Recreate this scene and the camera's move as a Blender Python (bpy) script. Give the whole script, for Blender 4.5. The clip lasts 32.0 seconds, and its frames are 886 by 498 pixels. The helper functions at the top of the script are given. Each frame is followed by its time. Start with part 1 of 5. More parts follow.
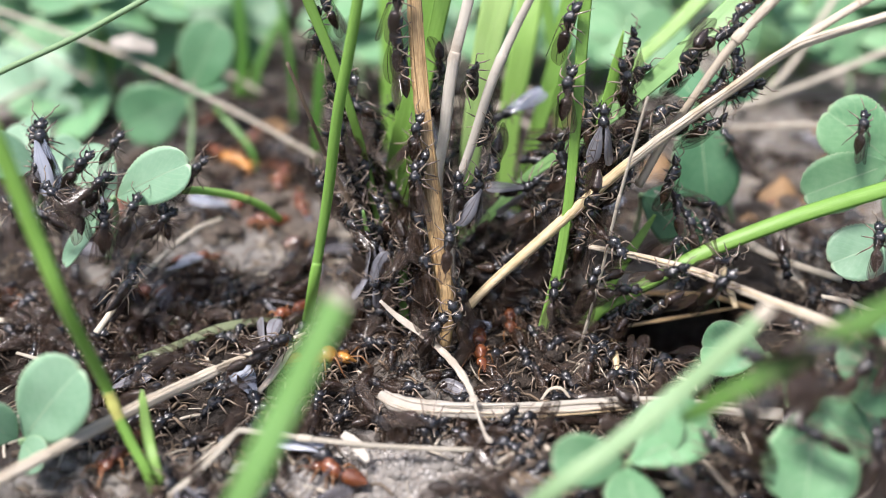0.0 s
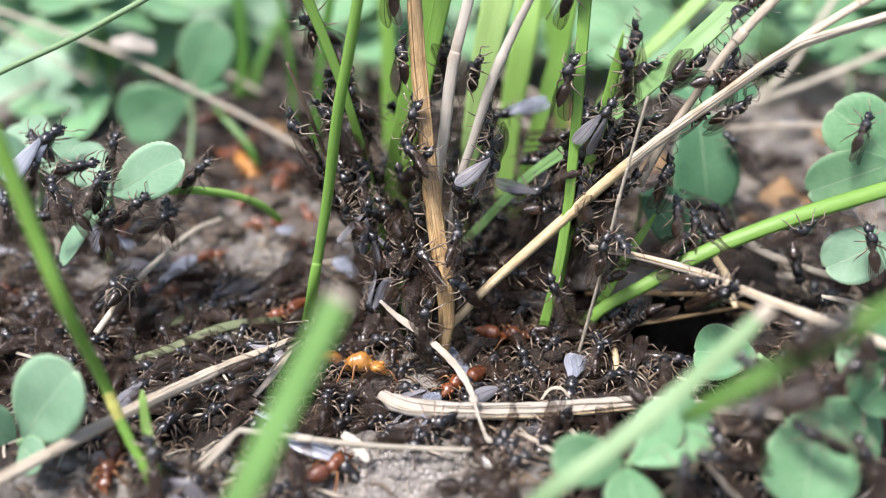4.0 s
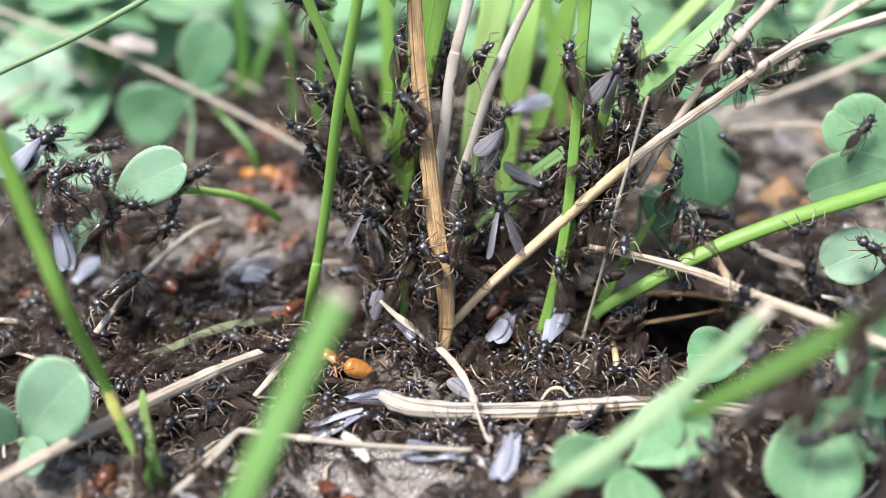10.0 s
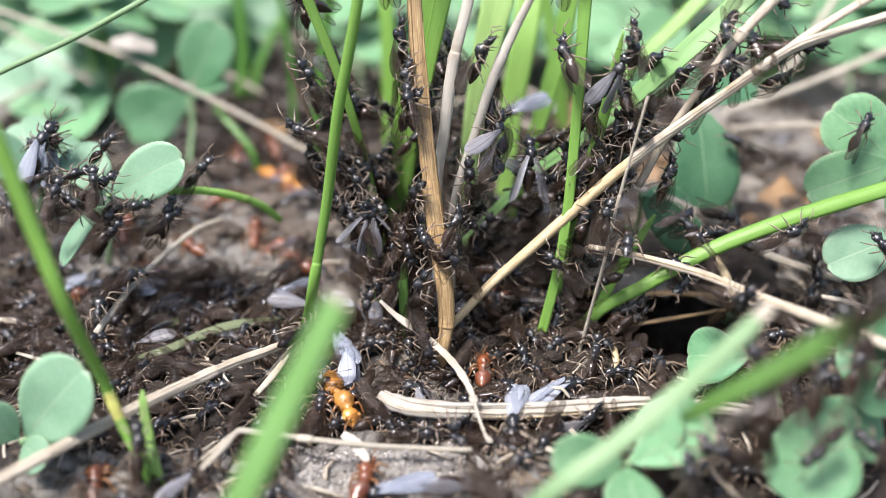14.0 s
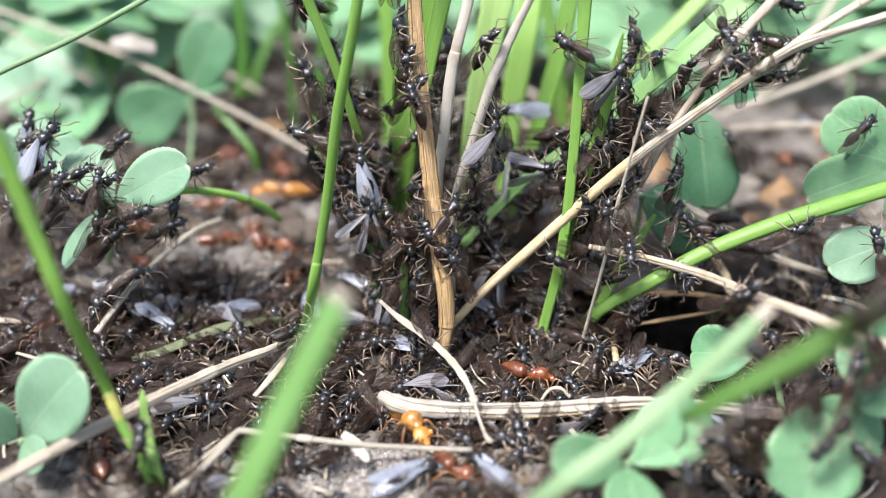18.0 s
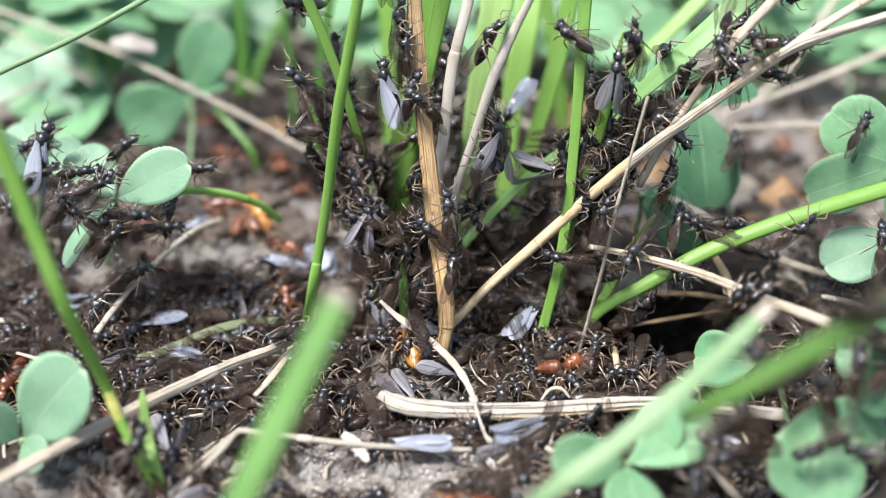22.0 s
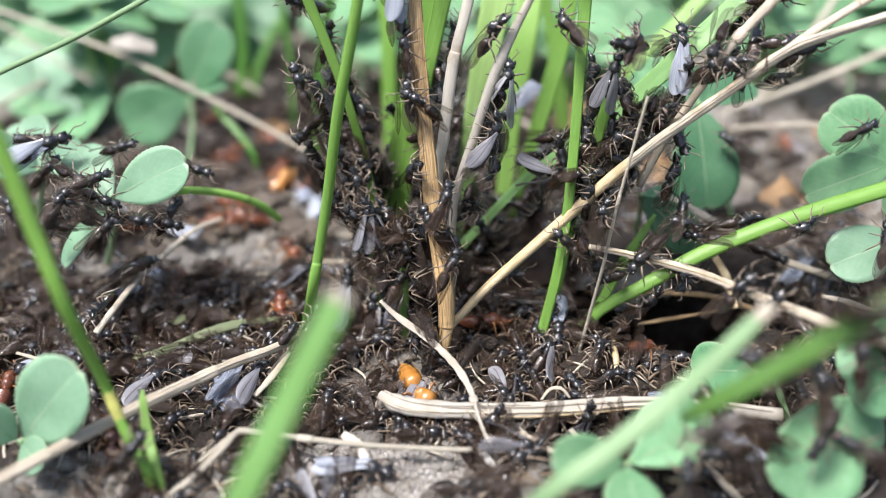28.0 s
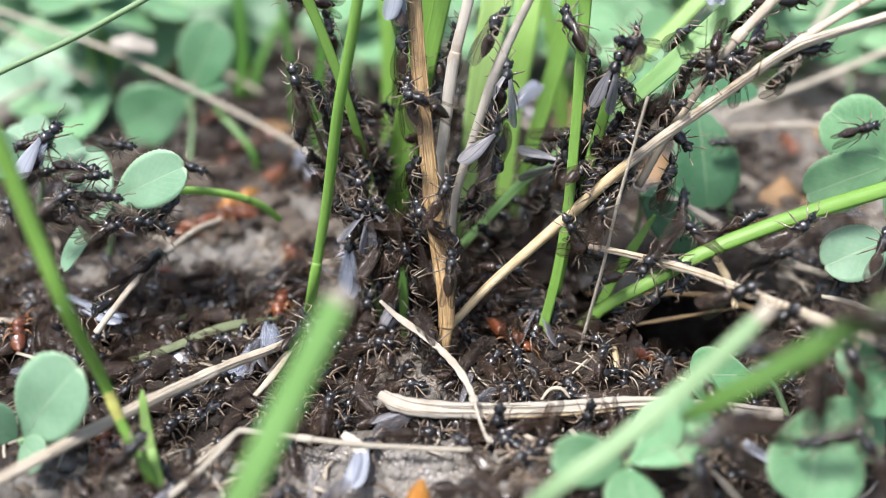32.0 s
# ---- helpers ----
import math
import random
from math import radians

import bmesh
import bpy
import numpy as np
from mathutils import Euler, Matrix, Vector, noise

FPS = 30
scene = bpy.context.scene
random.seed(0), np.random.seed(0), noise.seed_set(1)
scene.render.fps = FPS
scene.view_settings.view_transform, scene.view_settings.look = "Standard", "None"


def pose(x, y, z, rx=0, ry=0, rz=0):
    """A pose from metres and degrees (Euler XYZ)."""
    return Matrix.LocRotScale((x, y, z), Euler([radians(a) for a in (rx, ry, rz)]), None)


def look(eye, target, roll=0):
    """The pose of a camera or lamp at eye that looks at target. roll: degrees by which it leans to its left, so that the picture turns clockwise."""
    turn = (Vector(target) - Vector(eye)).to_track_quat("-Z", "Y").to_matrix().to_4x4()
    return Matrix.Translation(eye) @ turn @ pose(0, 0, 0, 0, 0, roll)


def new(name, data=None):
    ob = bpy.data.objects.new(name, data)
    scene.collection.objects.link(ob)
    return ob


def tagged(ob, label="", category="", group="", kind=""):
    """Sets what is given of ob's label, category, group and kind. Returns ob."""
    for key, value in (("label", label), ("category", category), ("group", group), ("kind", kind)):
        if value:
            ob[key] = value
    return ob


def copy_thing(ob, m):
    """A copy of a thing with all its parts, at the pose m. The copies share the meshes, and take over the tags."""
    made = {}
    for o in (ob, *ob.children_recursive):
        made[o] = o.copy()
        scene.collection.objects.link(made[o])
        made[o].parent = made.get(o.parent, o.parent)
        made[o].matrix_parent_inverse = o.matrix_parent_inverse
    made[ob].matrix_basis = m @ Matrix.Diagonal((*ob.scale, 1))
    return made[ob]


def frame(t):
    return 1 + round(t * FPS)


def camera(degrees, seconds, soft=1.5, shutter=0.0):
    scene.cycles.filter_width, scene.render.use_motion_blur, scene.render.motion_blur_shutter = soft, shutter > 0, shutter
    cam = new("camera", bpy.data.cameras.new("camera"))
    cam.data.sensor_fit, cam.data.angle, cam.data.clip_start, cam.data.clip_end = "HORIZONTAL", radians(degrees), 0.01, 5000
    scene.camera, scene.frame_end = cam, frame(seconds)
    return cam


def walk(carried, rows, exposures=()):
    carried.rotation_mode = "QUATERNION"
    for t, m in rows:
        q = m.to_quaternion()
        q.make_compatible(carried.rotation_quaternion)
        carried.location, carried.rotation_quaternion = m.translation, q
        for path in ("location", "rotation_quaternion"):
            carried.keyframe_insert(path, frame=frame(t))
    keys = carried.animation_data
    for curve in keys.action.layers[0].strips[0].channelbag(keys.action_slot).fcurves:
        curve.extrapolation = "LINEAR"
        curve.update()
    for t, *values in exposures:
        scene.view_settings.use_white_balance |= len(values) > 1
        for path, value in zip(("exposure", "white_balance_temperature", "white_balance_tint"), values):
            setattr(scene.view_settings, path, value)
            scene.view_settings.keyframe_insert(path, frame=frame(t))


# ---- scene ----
# The whole place is a hand's width of ground: lengths below are millimetres.
MM = 0.001
cam = camera(50, 32.0, soft=0.8)
EYE = pose(0, -90 * MM, 64 * MM, 60, 0, 0)
cam.data.dof.use_dof = True
cam.data.dof.focus_distance = 0.101
cam.data.dof.aperture_fstop = 11.5
walk(cam, [(0.0, EYE), (32.0, EYE)], exposures=[(0.0, 0.98, 6600, 15), (12.0, 1.07, 6570, 14), (19.0, 1.14, 6540, 12), (25.0, 1.07, 6530, 11), (32.0, 1.02, 6540, 12)])

# ---- light: a bright overcast sky ----
world = bpy.data.worlds.new("overcast_sky")
scene.world = world
world.use_nodes = True
sky = world.node_tree.nodes.new("ShaderNodeTexSky")
sky.sky_type = "NISHITA"
sky.sun_disc = False
sky.sun_elevation = radians(67)
sky.sun_rotation = radians(236)
sky.dust_density = 4.0
world.node_tree.links.new(sky.outputs[0], world.node_tree.nodes["Background"].inputs[0])
world.node_tree.nodes["Background"].inputs[1].default_value = 0.105
sun = new("sun", bpy.data.lights.new("sun", "SUN"))
sun.data.energy = 3.15
sun.data.angle = radians(14)
sun.data.color = (1.0, 0.99, 0.98)
sun.matrix_basis = look((-0.45, -0.3, 1.3), (0, 0, 0))


# ---- materials ----
class Mat:
    """A node material with short calls for its nodes."""

    def __init__(self, name):
        self.m = bpy.data.materials.new(name)
        self.m.use_nodes = True
        self.t = self.m.node_tree
        self.t.nodes.clear()
        self.out = self.add("ShaderNodeOutputMaterial")

    def add(self, kind, **inputs):
        n = self.t.nodes.new(kind)
        for key, value in inputs.items():
            self.put(n, key.replace("_", " "), value)
        return n

    def put(self, n, key, value):
        s = n.inputs[int(key[1:])] if key[0] == "i" and key[1:].isdigit() else n.inputs[key]
        if isinstance(value, bpy.types.NodeSocket):
            self.t.links.new(value, s)
        else:
            s.default_value = value

    def noise(self, vec, scale, detail=4.0, rough=0.6):
        return self.add("ShaderNodeTexNoise", Vector=vec, Scale=scale, Detail=detail, Roughness=rough).outputs[0]

    def scaled(self, vec, x, y, z):
        n = self.add("ShaderNodeVectorMath", i0=vec)
        n.operation = "MULTIPLY"
        n.inputs[1].default_value = (x, y, z)
        return n.outputs[0]

    def math(self, op, a, b=0.0):
        n = self.add("ShaderNodeMath", i0=a, i1=b)
        n.operation = op
        return n.outputs[0]

    def mix(self, fac, a, b):
        n = self.add("ShaderNodeMixRGB", Fac=fac, Color1=a, Color2=b)
        return n.outputs[0]

    def step(self, value, lo, hi):
        n = self.add("ShaderNodeMapRange", Value=value)
        n.inputs[1].default_value, n.inputs[2].default_value = lo, hi
        return n.outputs[0]

    def bump(self, height, strength, dist):
        return self.add("ShaderNodeBump", Height=height, Strength=strength, Distance=dist * MM).outputs[0]

    def uv(self):
        return self.add("ShaderNodeTexCoord").outputs["UV"]

    def place(self):
        return self.add("ShaderNodeTexCoord").outputs["Object"]

    def chance(self):
        return self.add("ShaderNodeObjectInfo").outputs["Random"]

    def done(self, shader):
        self.t.links.new(shader, self.out.inputs[0])
        return self.m


def rgb(r, g, b):
    return (r, g, b, 1.0)


def plant(name, dark, light, stain, gloss=0.45, through_light=0.3, rib=10.0):
    """Fibrous stem or blade: streaks along its length, stains, random shade."""
    m = Mat(name)
    uv = m.uv()
    streak = m.noise(m.scaled(uv, rib, 0.12, 1), 2.2, 5)
    blotch = m.noise(m.place(), 260, 5)
    lush = through_light > 0.22
    col = m.mix(m.step(streak, 0.05 if lush else 0.3, 0.95 if lush else 0.7), dark, light)
    col = m.mix(m.math("MULTIPLY", m.step(blotch, 0.52, 0.75), 0.7), col, stain)
    speck = m.noise(m.place(), 1700, 4, 0.7)
    col = m.mix(m.math("MULTIPLY", m.step(speck, 0.57, 0.72), 0.45), col, stain)
    hsv = m.add("ShaderNodeHueSaturation", Color=col)
    m.put(hsv, "Value", m.math("ADD", 0.85, m.math("MULTIPLY", m.chance(), 0.3)))
    col = hsv.outputs[0]
    normal = m.bump(m.math("ADD", streak, m.math("MULTIPLY", speck, 0.5)), 0.3 if lush else 0.6, 0.15)
    p = m.add("ShaderNodeBsdfPrincipled", Base_Color=col, Roughness=gloss, Normal=normal)
    t = m.add("ShaderNodeBsdfTranslucent", Color=col)
    return m.done(m.add("ShaderNodeMixShader", Fac=through_light, i1=p.outputs[0], i2=t.outputs[0]).outputs[0])


def leaf_material(name, dark, light, vein, gloss=0.5):
    """Clover leaflet: midrib at u = 0, side veins, blotches."""
    m = Mat(name)
    sep = m.add("ShaderNodeSeparateXYZ", Vector=m.uv())
    u, v = sep.outputs[0], sep.outputs[1]
    au = m.math("ABSOLUTE", u)
    wave = m.math("SINE", m.math("MULTIPLY", m.math("SUBTRACT", v, m.math("MULTIPLY", au, 0.42)), 62.0))
    side = m.math("MULTIPLY", m.step(wave, 0.6, 1.0), 0.22)
    mid = m.math("SUBTRACT", 1.0, m.step(au, 0.015, 0.05))
    veins = m.math("MAXIMUM", side, mid)
    big = m.noise(m.place(), 190, 4)
    small = m.noise(m.place(), 1500, 3)
    col = m.mix(m.step(big, 0.3, 0.7), dark, light)
    col = m.mix(m.math("MULTIPLY", m.step(small, 0.4, 0.8), 0.25), col, vein)
    col = m.mix(m.math("MULTIPLY", veins, 0.45), col, vein)
    rim = m.math("MAXIMUM", m.step(au, 0.93, 1.0), m.step(v, 0.965, 1.0))
    col = m.mix(m.math("MULTIPLY", rim, 0.5), col, rgb(0.5, 0.6, 0.4))
    spot = m.noise(m.place(), 620, 5, 0.7)
    col = m.mix(m.math("MULTIPLY", m.step(spot, 0.58, 0.74), 0.35), col, dark)
    hsv = m.add("ShaderNodeHueSaturation", Color=col)
    m.put(hsv, "Value", m.math("ADD", 0.85, m.math("MULTIPLY", m.chance(), 0.3)))
    col = hsv.outputs[0]
    normal = m.bump(m.math("SUBTRACT", small, m.math("MULTIPLY", veins, 1.2)), 0.22, 0.08)
    p = m.add("ShaderNodeBsdfPrincipled", Base_Color=col, Roughness=gloss, Normal=normal)
    t = m.add("ShaderNodeBsdfTranslucent", Color=col)
    return m.done(m.add("ShaderNodeMixShader", Fac=0.3, i1=p.outputs[0], i2=t.outputs[0]).outputs[0])


def soil_material(name, dark, light):
    """Moist dark humus with dry pale patches, grit and crumbs; shade in the fine pits is painted."""
    m = Mat(name)
    p = m.place()
    big = m.noise(p, 70, 5)
    mid = m.noise(p, 420, 6, 0.7)
    fine = m.noise(p, 2600, 4, 0.7)
    col = m.mix(m.step(big, 0.35, 0.65), dark, light)
    dry = 0.0
    for x, y, wide, deep in ((-5, -25, 15, 9), (62, 85, 40, 26), (-62, 78, 30, 24), (44, 25, 15, 12), (-40, 16, 10, 5), (-26, 32, 17, 9), (-16, 12, 6, 3), (58, 42, 30, 20), (-29, -24, 12, 5), (-4, -8, 6, 4), (-24, 20, 10, 5)):
        q = m.add("ShaderNodeVectorMath", i0=p)
        q.operation = "SUBTRACT"
        q.inputs[1].default_value = (x * MM, y * MM, 0)
        q = m.scaled(q.outputs[0], 1000 / wide, 1000 / deep, 0)
        d = m.add("ShaderNodeVectorMath", i0=q)
        d.operation = "LENGTH"
        dry = m.math("MAXIMUM", dry, m.step(m.math("ADD", d.outputs["Value"], m.math("MULTIPLY", mid, 0.9)), 1.75, 1.15))
    away = m.add("ShaderNodeVectorMath", i0=p)
    away.operation = "LENGTH"
    turf = m.math("ADD", away.outputs["Value"], m.math("MULTIPLY", m.noise(p, 9, 4), 0.3))
    col = m.mix(m.step(turf, 0.5, 0.75), col, m.mix(m.noise(p, 60, 5), rgb(0.05, 0.12, 0.03), rgb(0.13, 0.24, 0.06)))
    col = m.mix(m.math("MULTIPLY", m.step(mid, 0.45, 0.7), 0.6), col, rgb(0.06, 0.042, 0.028))
    col = m.mix(dry, col, m.mix(m.step(mid, 0.35, 0.7), rgb(0.48, 0.455, 0.42), rgb(0.33, 0.295, 0.255)))
    col = m.mix(m.math("MULTIPLY", m.step(fine, 0.56, 0.7), 0.28), col, rgb(0.3, 0.27, 0.235))
    # lows of the fine bump coloured near black, as pit shade
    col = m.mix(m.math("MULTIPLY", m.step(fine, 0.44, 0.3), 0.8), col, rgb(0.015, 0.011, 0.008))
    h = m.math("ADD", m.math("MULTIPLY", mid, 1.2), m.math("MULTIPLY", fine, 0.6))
    s = m.add("ShaderNodeBsdfPrincipled", Base_Color=col, Roughness=0.9, Normal=m.bump(h, 1.0, 1.7))
    return m.done(s.outputs[0])


def chitin(name, a, b, gloss, scale=900):
    m = Mat(name)
    n = m.noise(m.place(), scale, 4)
    col = m.mix(m.step(n, 0.35, 0.7), a, b)
    hsv = m.add("ShaderNodeHueSaturation", Color=col)
    m.put(hsv, "Value", m.math("ADD", 0.7, m.math("MULTIPLY", m.chance(), 0.6)))
    s = m.add("ShaderNodeBsdfPrincipled", Base_Color=hsv.outputs[0], Roughness=gloss,
              Normal=m.bump(m.noise(m.place(), 3200, 4, 0.75), 0.9, 0.1))
    m.put(s, "Coat Weight", 0.7)
    m.put(s, "Coat Roughness", 0.16)
    return m.done(s.outputs[0])


def wing_material(name, tint, other, vein, clear, gloss):
    """Thin glassy membrane with a few veins."""
    m = Mat(name)
    sep = m.add("ShaderNodeSeparateXYZ", Vector=m.uv())
    u, v = sep.outputs[0], sep.outputs[1]
    lines = 0.0
    for slope, shift in ((0.0, 0.62), (0.35, 0.1), (-0.3, -0.15)):
        d = m.math("ABSOLUTE", m.math("SUBTRACT", u, m.math("ADD", m.math("MULTIPLY", v, slope), shift)))
        lines = m.math("MAXIMUM", lines, m.math("SUBTRACT", 1.0, m.step(d, 0.02, 0.07)))
    n = m.noise(m.place(), 700, 3)
    one = m.math("FRACT", m.math("ADD", m.math("MULTIPLY", m.chance(), 3.7), m.add("ShaderNodeNewGeometry").outputs["Random Per Island"]))
    film = m.mix(one, tint, other)
    col = m.mix(lines, m.mix(n, film, m.mix(0.5, film, vein)), vein)
    p = m.add("ShaderNodeBsdfPrincipled", Base_Color=col, Roughness=gloss, Normal=m.bump(n, 0.6, 0.2))
    t = m.add("ShaderNodeBsdfTransparent", Color=tuple(0.82 + 0.18 * c for c in tint[:3]) + (1.0,))
    dim = m.math("ADD", (1.0 - clear) * 0.6, m.math("MULTIPLY", one, (1.0 - clear) * 1.1))
    f = m.math("MAXIMUM", m.math("MULTIPLY", lines, 0.75), dim)
    return m.done(m.add("ShaderNodeMixShader", Fac=f, i1=t.outputs[0], i2=p.outputs[0]).outputs[0])


def sand_material():
    """Mixed grains: grey, cream, a few dark or clear."""
    m = Mat("mixed_sand")
    isl = m.add("ShaderNodeNewGeometry").outputs["Random Per Island"]
    ramp = m.add("ShaderNodeValToRGB", Fac=isl)
    e = ramp.color_ramp.elements
    e[0].color, e[1].color = rgb(0.12, 0.11, 0.105), rgb(0.66, 0.65, 0.63)
    for at, c in ((0.25, rgb(0.36, 0.345, 0.33)), (0.6, rgb(0.48, 0.455, 0.42)), (0.8, rgb(0.34, 0.28, 0.23))):
        e.new(at).color = c
    s = m.add("ShaderNodeBsdfPrincipled", Base_Color=ramp.outputs[0], Roughness=0.4)
    return m.done(s.outputs[0])


SAND = sand_material()
SOIL = soil_material("grey_brown_soil", rgb(0.016, 0.012, 0.009), rgb(0.06, 0.044, 0.032))
SOIL_DRY = soil_material("dry_soil", rgb(0.12, 0.09, 0.07), rgb(0.3, 0.25, 0.2))
STRAW = plant("pale_straw", rgb(0.47, 0.4, 0.3), rgb(0.66, 0.59, 0.48), rgb(0.3, 0.22, 0.13), 0.5, 0.1, 7)
STRAW_GREY = plant("grey_straw", rgb(0.36, 0.315, 0.24), rgb(0.58, 0.53, 0.44), rgb(0.23, 0.17, 0.12), 0.6, 0.1, 7)
CULM = plant("tan_culm", rgb(0.24, 0.13, 0.05), rgb(0.72, 0.52, 0.27), rgb(0.16, 0.085, 0.035), 0.45, 0.1, 9)
STRAW_TAN = plant("tan_straw", rgb(0.42, 0.31, 0.16), rgb(0.76, 0.63, 0.4), rgb(0.3, 0.19, 0.09), 0.5, 0.1, 8)
PAPER = plant("papery_husk", rgb(0.48, 0.44, 0.375), rgb(0.74, 0.7, 0.62), rgb(0.36, 0.29, 0.21), 0.6, 0.3, 5)
HUSK = plant("worn_papery_husk", rgb(0.34, 0.295, 0.235), rgb(0.62, 0.575, 0.49), rgb(0.25, 0.19, 0.135), 0.6, 0.2, 6)
STRAW_OLD = plant("weathered_straw", rgb(0.36, 0.32, 0.25), rgb(0.56, 0.52, 0.43), rgb(0.2, 0.15, 0.1), 0.65, 0.1, 7)
DEAD_LEAF = plant("tan_dead_leaf", rgb(0.24, 0.135, 0.06), rgb(0.42, 0.27, 0.14), rgb(0.15, 0.085, 0.045), 0.6, 0.2, 6)
ROOT = plant("brown_rootlet", rgb(0.06, 0.042, 0.027), rgb(0.27, 0.2, 0.135), rgb(0.03, 0.021, 0.014), 0.6, 0.0, 5)
GREEN = plant("green_blade", rgb(0.16, 0.35, 0.05), rgb(0.3, 0.54, 0.125), rgb(0.19, 0.38, 0.06), 0.38, 0.3, 10)
GREEN_SOFT = plant("soft_green_blade", rgb(0.135, 0.32, 0.07), rgb(0.255, 0.475, 0.165), rgb(0.165, 0.345, 0.085), 0.38, 0.3, 10)
GREEN_FRESH = plant("fresh_green_blade", rgb(0.17, 0.36, 0.11), rgb(0.29, 0.5, 0.21), rgb(0.2, 0.39, 0.13), 0.4, 0.3, 10)
GREEN_LIGHT = plant("light_green_blade", rgb(0.22, 0.43, 0.075), rgb(0.38, 0.6, 0.18), rgb(0.26, 0.46, 0.1), 0.4, 0.35, 10)
GREEN_BRIGHT = plant("bright_green_blade", rgb(0.32, 0.52, 0.15), rgb(0.5, 0.7, 0.29), rgb(0.37, 0.57, 0.18), 0.4, 0.35, 10)
GREEN_MID = plant("plain_green_blade", rgb(0.085, 0.215, 0.038), rgb(0.165, 0.325, 0.085), rgb(0.11, 0.24, 0.045), 0.4, 0.3, 10)
GREEN_DARK = plant("deep_green_blade", rgb(0.05, 0.17, 0.025), rgb(0.12, 0.3, 0.05), rgb(0.08, 0.2, 0.04), 0.4, 0.3, 10)
GREEN_PALE = plant("greyish_green_blade", rgb(0.19, 0.345, 0.155), rgb(0.34, 0.495, 0.28), rgb(0.24, 0.39, 0.175), 0.45, 0.25, 8)
YELLOWED = plant("yellowed_sheath", rgb(0.42, 0.44, 0.1), rgb(0.62, 0.6, 0.2), rgb(0.4, 0.25, 0.08), 0.45, 0.25, 8)
OLD_GREEN = plant("withered_green_blade", rgb(0.13, 0.17, 0.08), rgb(0.25, 0.29, 0.16), rgb(0.12, 0.1, 0.055), 0.55, 0.2, 8)
CLOVER = leaf_material("clover_leaf", rgb(0.12, 0.305, 0.145), rgb(0.2, 0.41, 0.205), rgb(0.34, 0.53, 0.31))
CLOVER_PALE = leaf_material("pale_clover_leaf", rgb(0.185, 0.36, 0.22), rgb(0.265, 0.45, 0.3), rgb(0.37, 0.54, 0.39), 0.45)
# darker copy of the clover leaf, with the shade put into its colours
CLOVER_SHADED = leaf_material("shaded_clover_leaf", rgb(0.06, 0.19, 0.09), rgb(0.1, 0.26, 0.13), rgb(0.2, 0.36, 0.2))
CLOVER_MID = leaf_material("plain_clover_leaf", rgb(0.09, 0.26, 0.12), rgb(0.145, 0.34, 0.17), rgb(0.27, 0.46, 0.27))
CLOVER_FRESH = leaf_material("fresh_clover_leaf", rgb(0.14, 0.335, 0.16), rgb(0.23, 0.445, 0.235), rgb(0.36, 0.55, 0.34))
BLACK = chitin("black_chitin", rgb(0.005, 0.006, 0.008), rgb(0.018, 0.017, 0.018), 0.2)
BROWN = chitin("dark_brown_chitin", rgb(0.012, 0.0075, 0.0055), rgb(0.055, 0.03, 0.018), 0.2)
LEG_BROWN = chitin("brown_legs", rgb(0.05, 0.036, 0.026), rgb(0.34, 0.26, 0.195), 0.35)
RUSTY = chitin("rusty_orange_chitin", rgb(0.1, 0.028, 0.012), rgb(0.2, 0.062, 0.018), 0.2)
ORANGE = chitin("golden_orange_chitin", rgb(0.36, 0.145, 0.024), rgb(0.54, 0.26, 0.06), 0.25)
AMBER = chitin("amber_legs", rgb(0.16, 0.065, 0.022), rgb(0.32, 0.15, 0.055), 0.35)
WING = wing_material("smoky_wing", rgb(0.1, 0.06, 0.038), rgb(0.17, 0.138, 0.12), rgb(0.04, 0.026, 0.018), 0.9, 0.16)
# clear wings catching the sky: their whitish sheen is put into the film colour
WING_SHEEN = wing_material("sky_sheen_wing", rgb(0.33, 0.37, 0.46), rgb(0.5, 0.53, 0.6), rgb(0.29, 0.32, 0.38), 0.56, 0.16)
WING_GREY = wing_material("grey_wing", rgb(0.25, 0.25, 0.28), rgb(0.42, 0.43, 0.48), rgb(0.1, 0.08, 0.07), 0.6, 0.35)


# ---- mesh helpers (geometry is verts, faces, uvs) ----
def mesh(name, geo, mat):
    me = bpy.data.meshes.new(name)
    me.from_pydata([(v[0] * MM, v[1] * MM, v[2] * MM) for v in geo[0]], [], geo[1])
    layer = me.uv_layers.new(name="uv")
    idx = np.empty(len(me.loops), dtype=np.int32)
    me.loops.foreach_get("vertex_index", idx)
    layer.data.foreach_set("uv", np.array(geo[2], dtype=np.float32)[idx].ravel())
    me.polygons.foreach_set("use_smooth", np.ones(len(me.polygons), dtype=bool))
    me.materials.append(mat)
    return me


def part(name, geo, mat, parent, label="", m=None):
    me = geo if isinstance(geo, bpy.types.Mesh) else mesh(name, geo, mat)
    ob = new(name, me)
    ob.parent = parent
    if m is not None:
        ob.matrix_basis = m
    return tagged(ob, label)


def thing(name, label, category, group="", at=(0, 0, 0)):
    ob = new(name)
    ob.empty_display_size = 0.002
    ob.location = Vector(at) * MM
    return tagged(ob, label, category, group)


def join(*geos):
    vs, fs, us = [], [], []
    for g in geos:
        k = len(vs)
        vs += list(g[0])
        fs += [tuple(i + k for i in f) for f in g[1]]
        us += list(g[2])
    return vs, fs, us


def moved(geo, off):
    return [(v[0] - off[0], v[1] - off[1], v[2] - off[2]) for v in geo[0]], geo[1], geo[2]


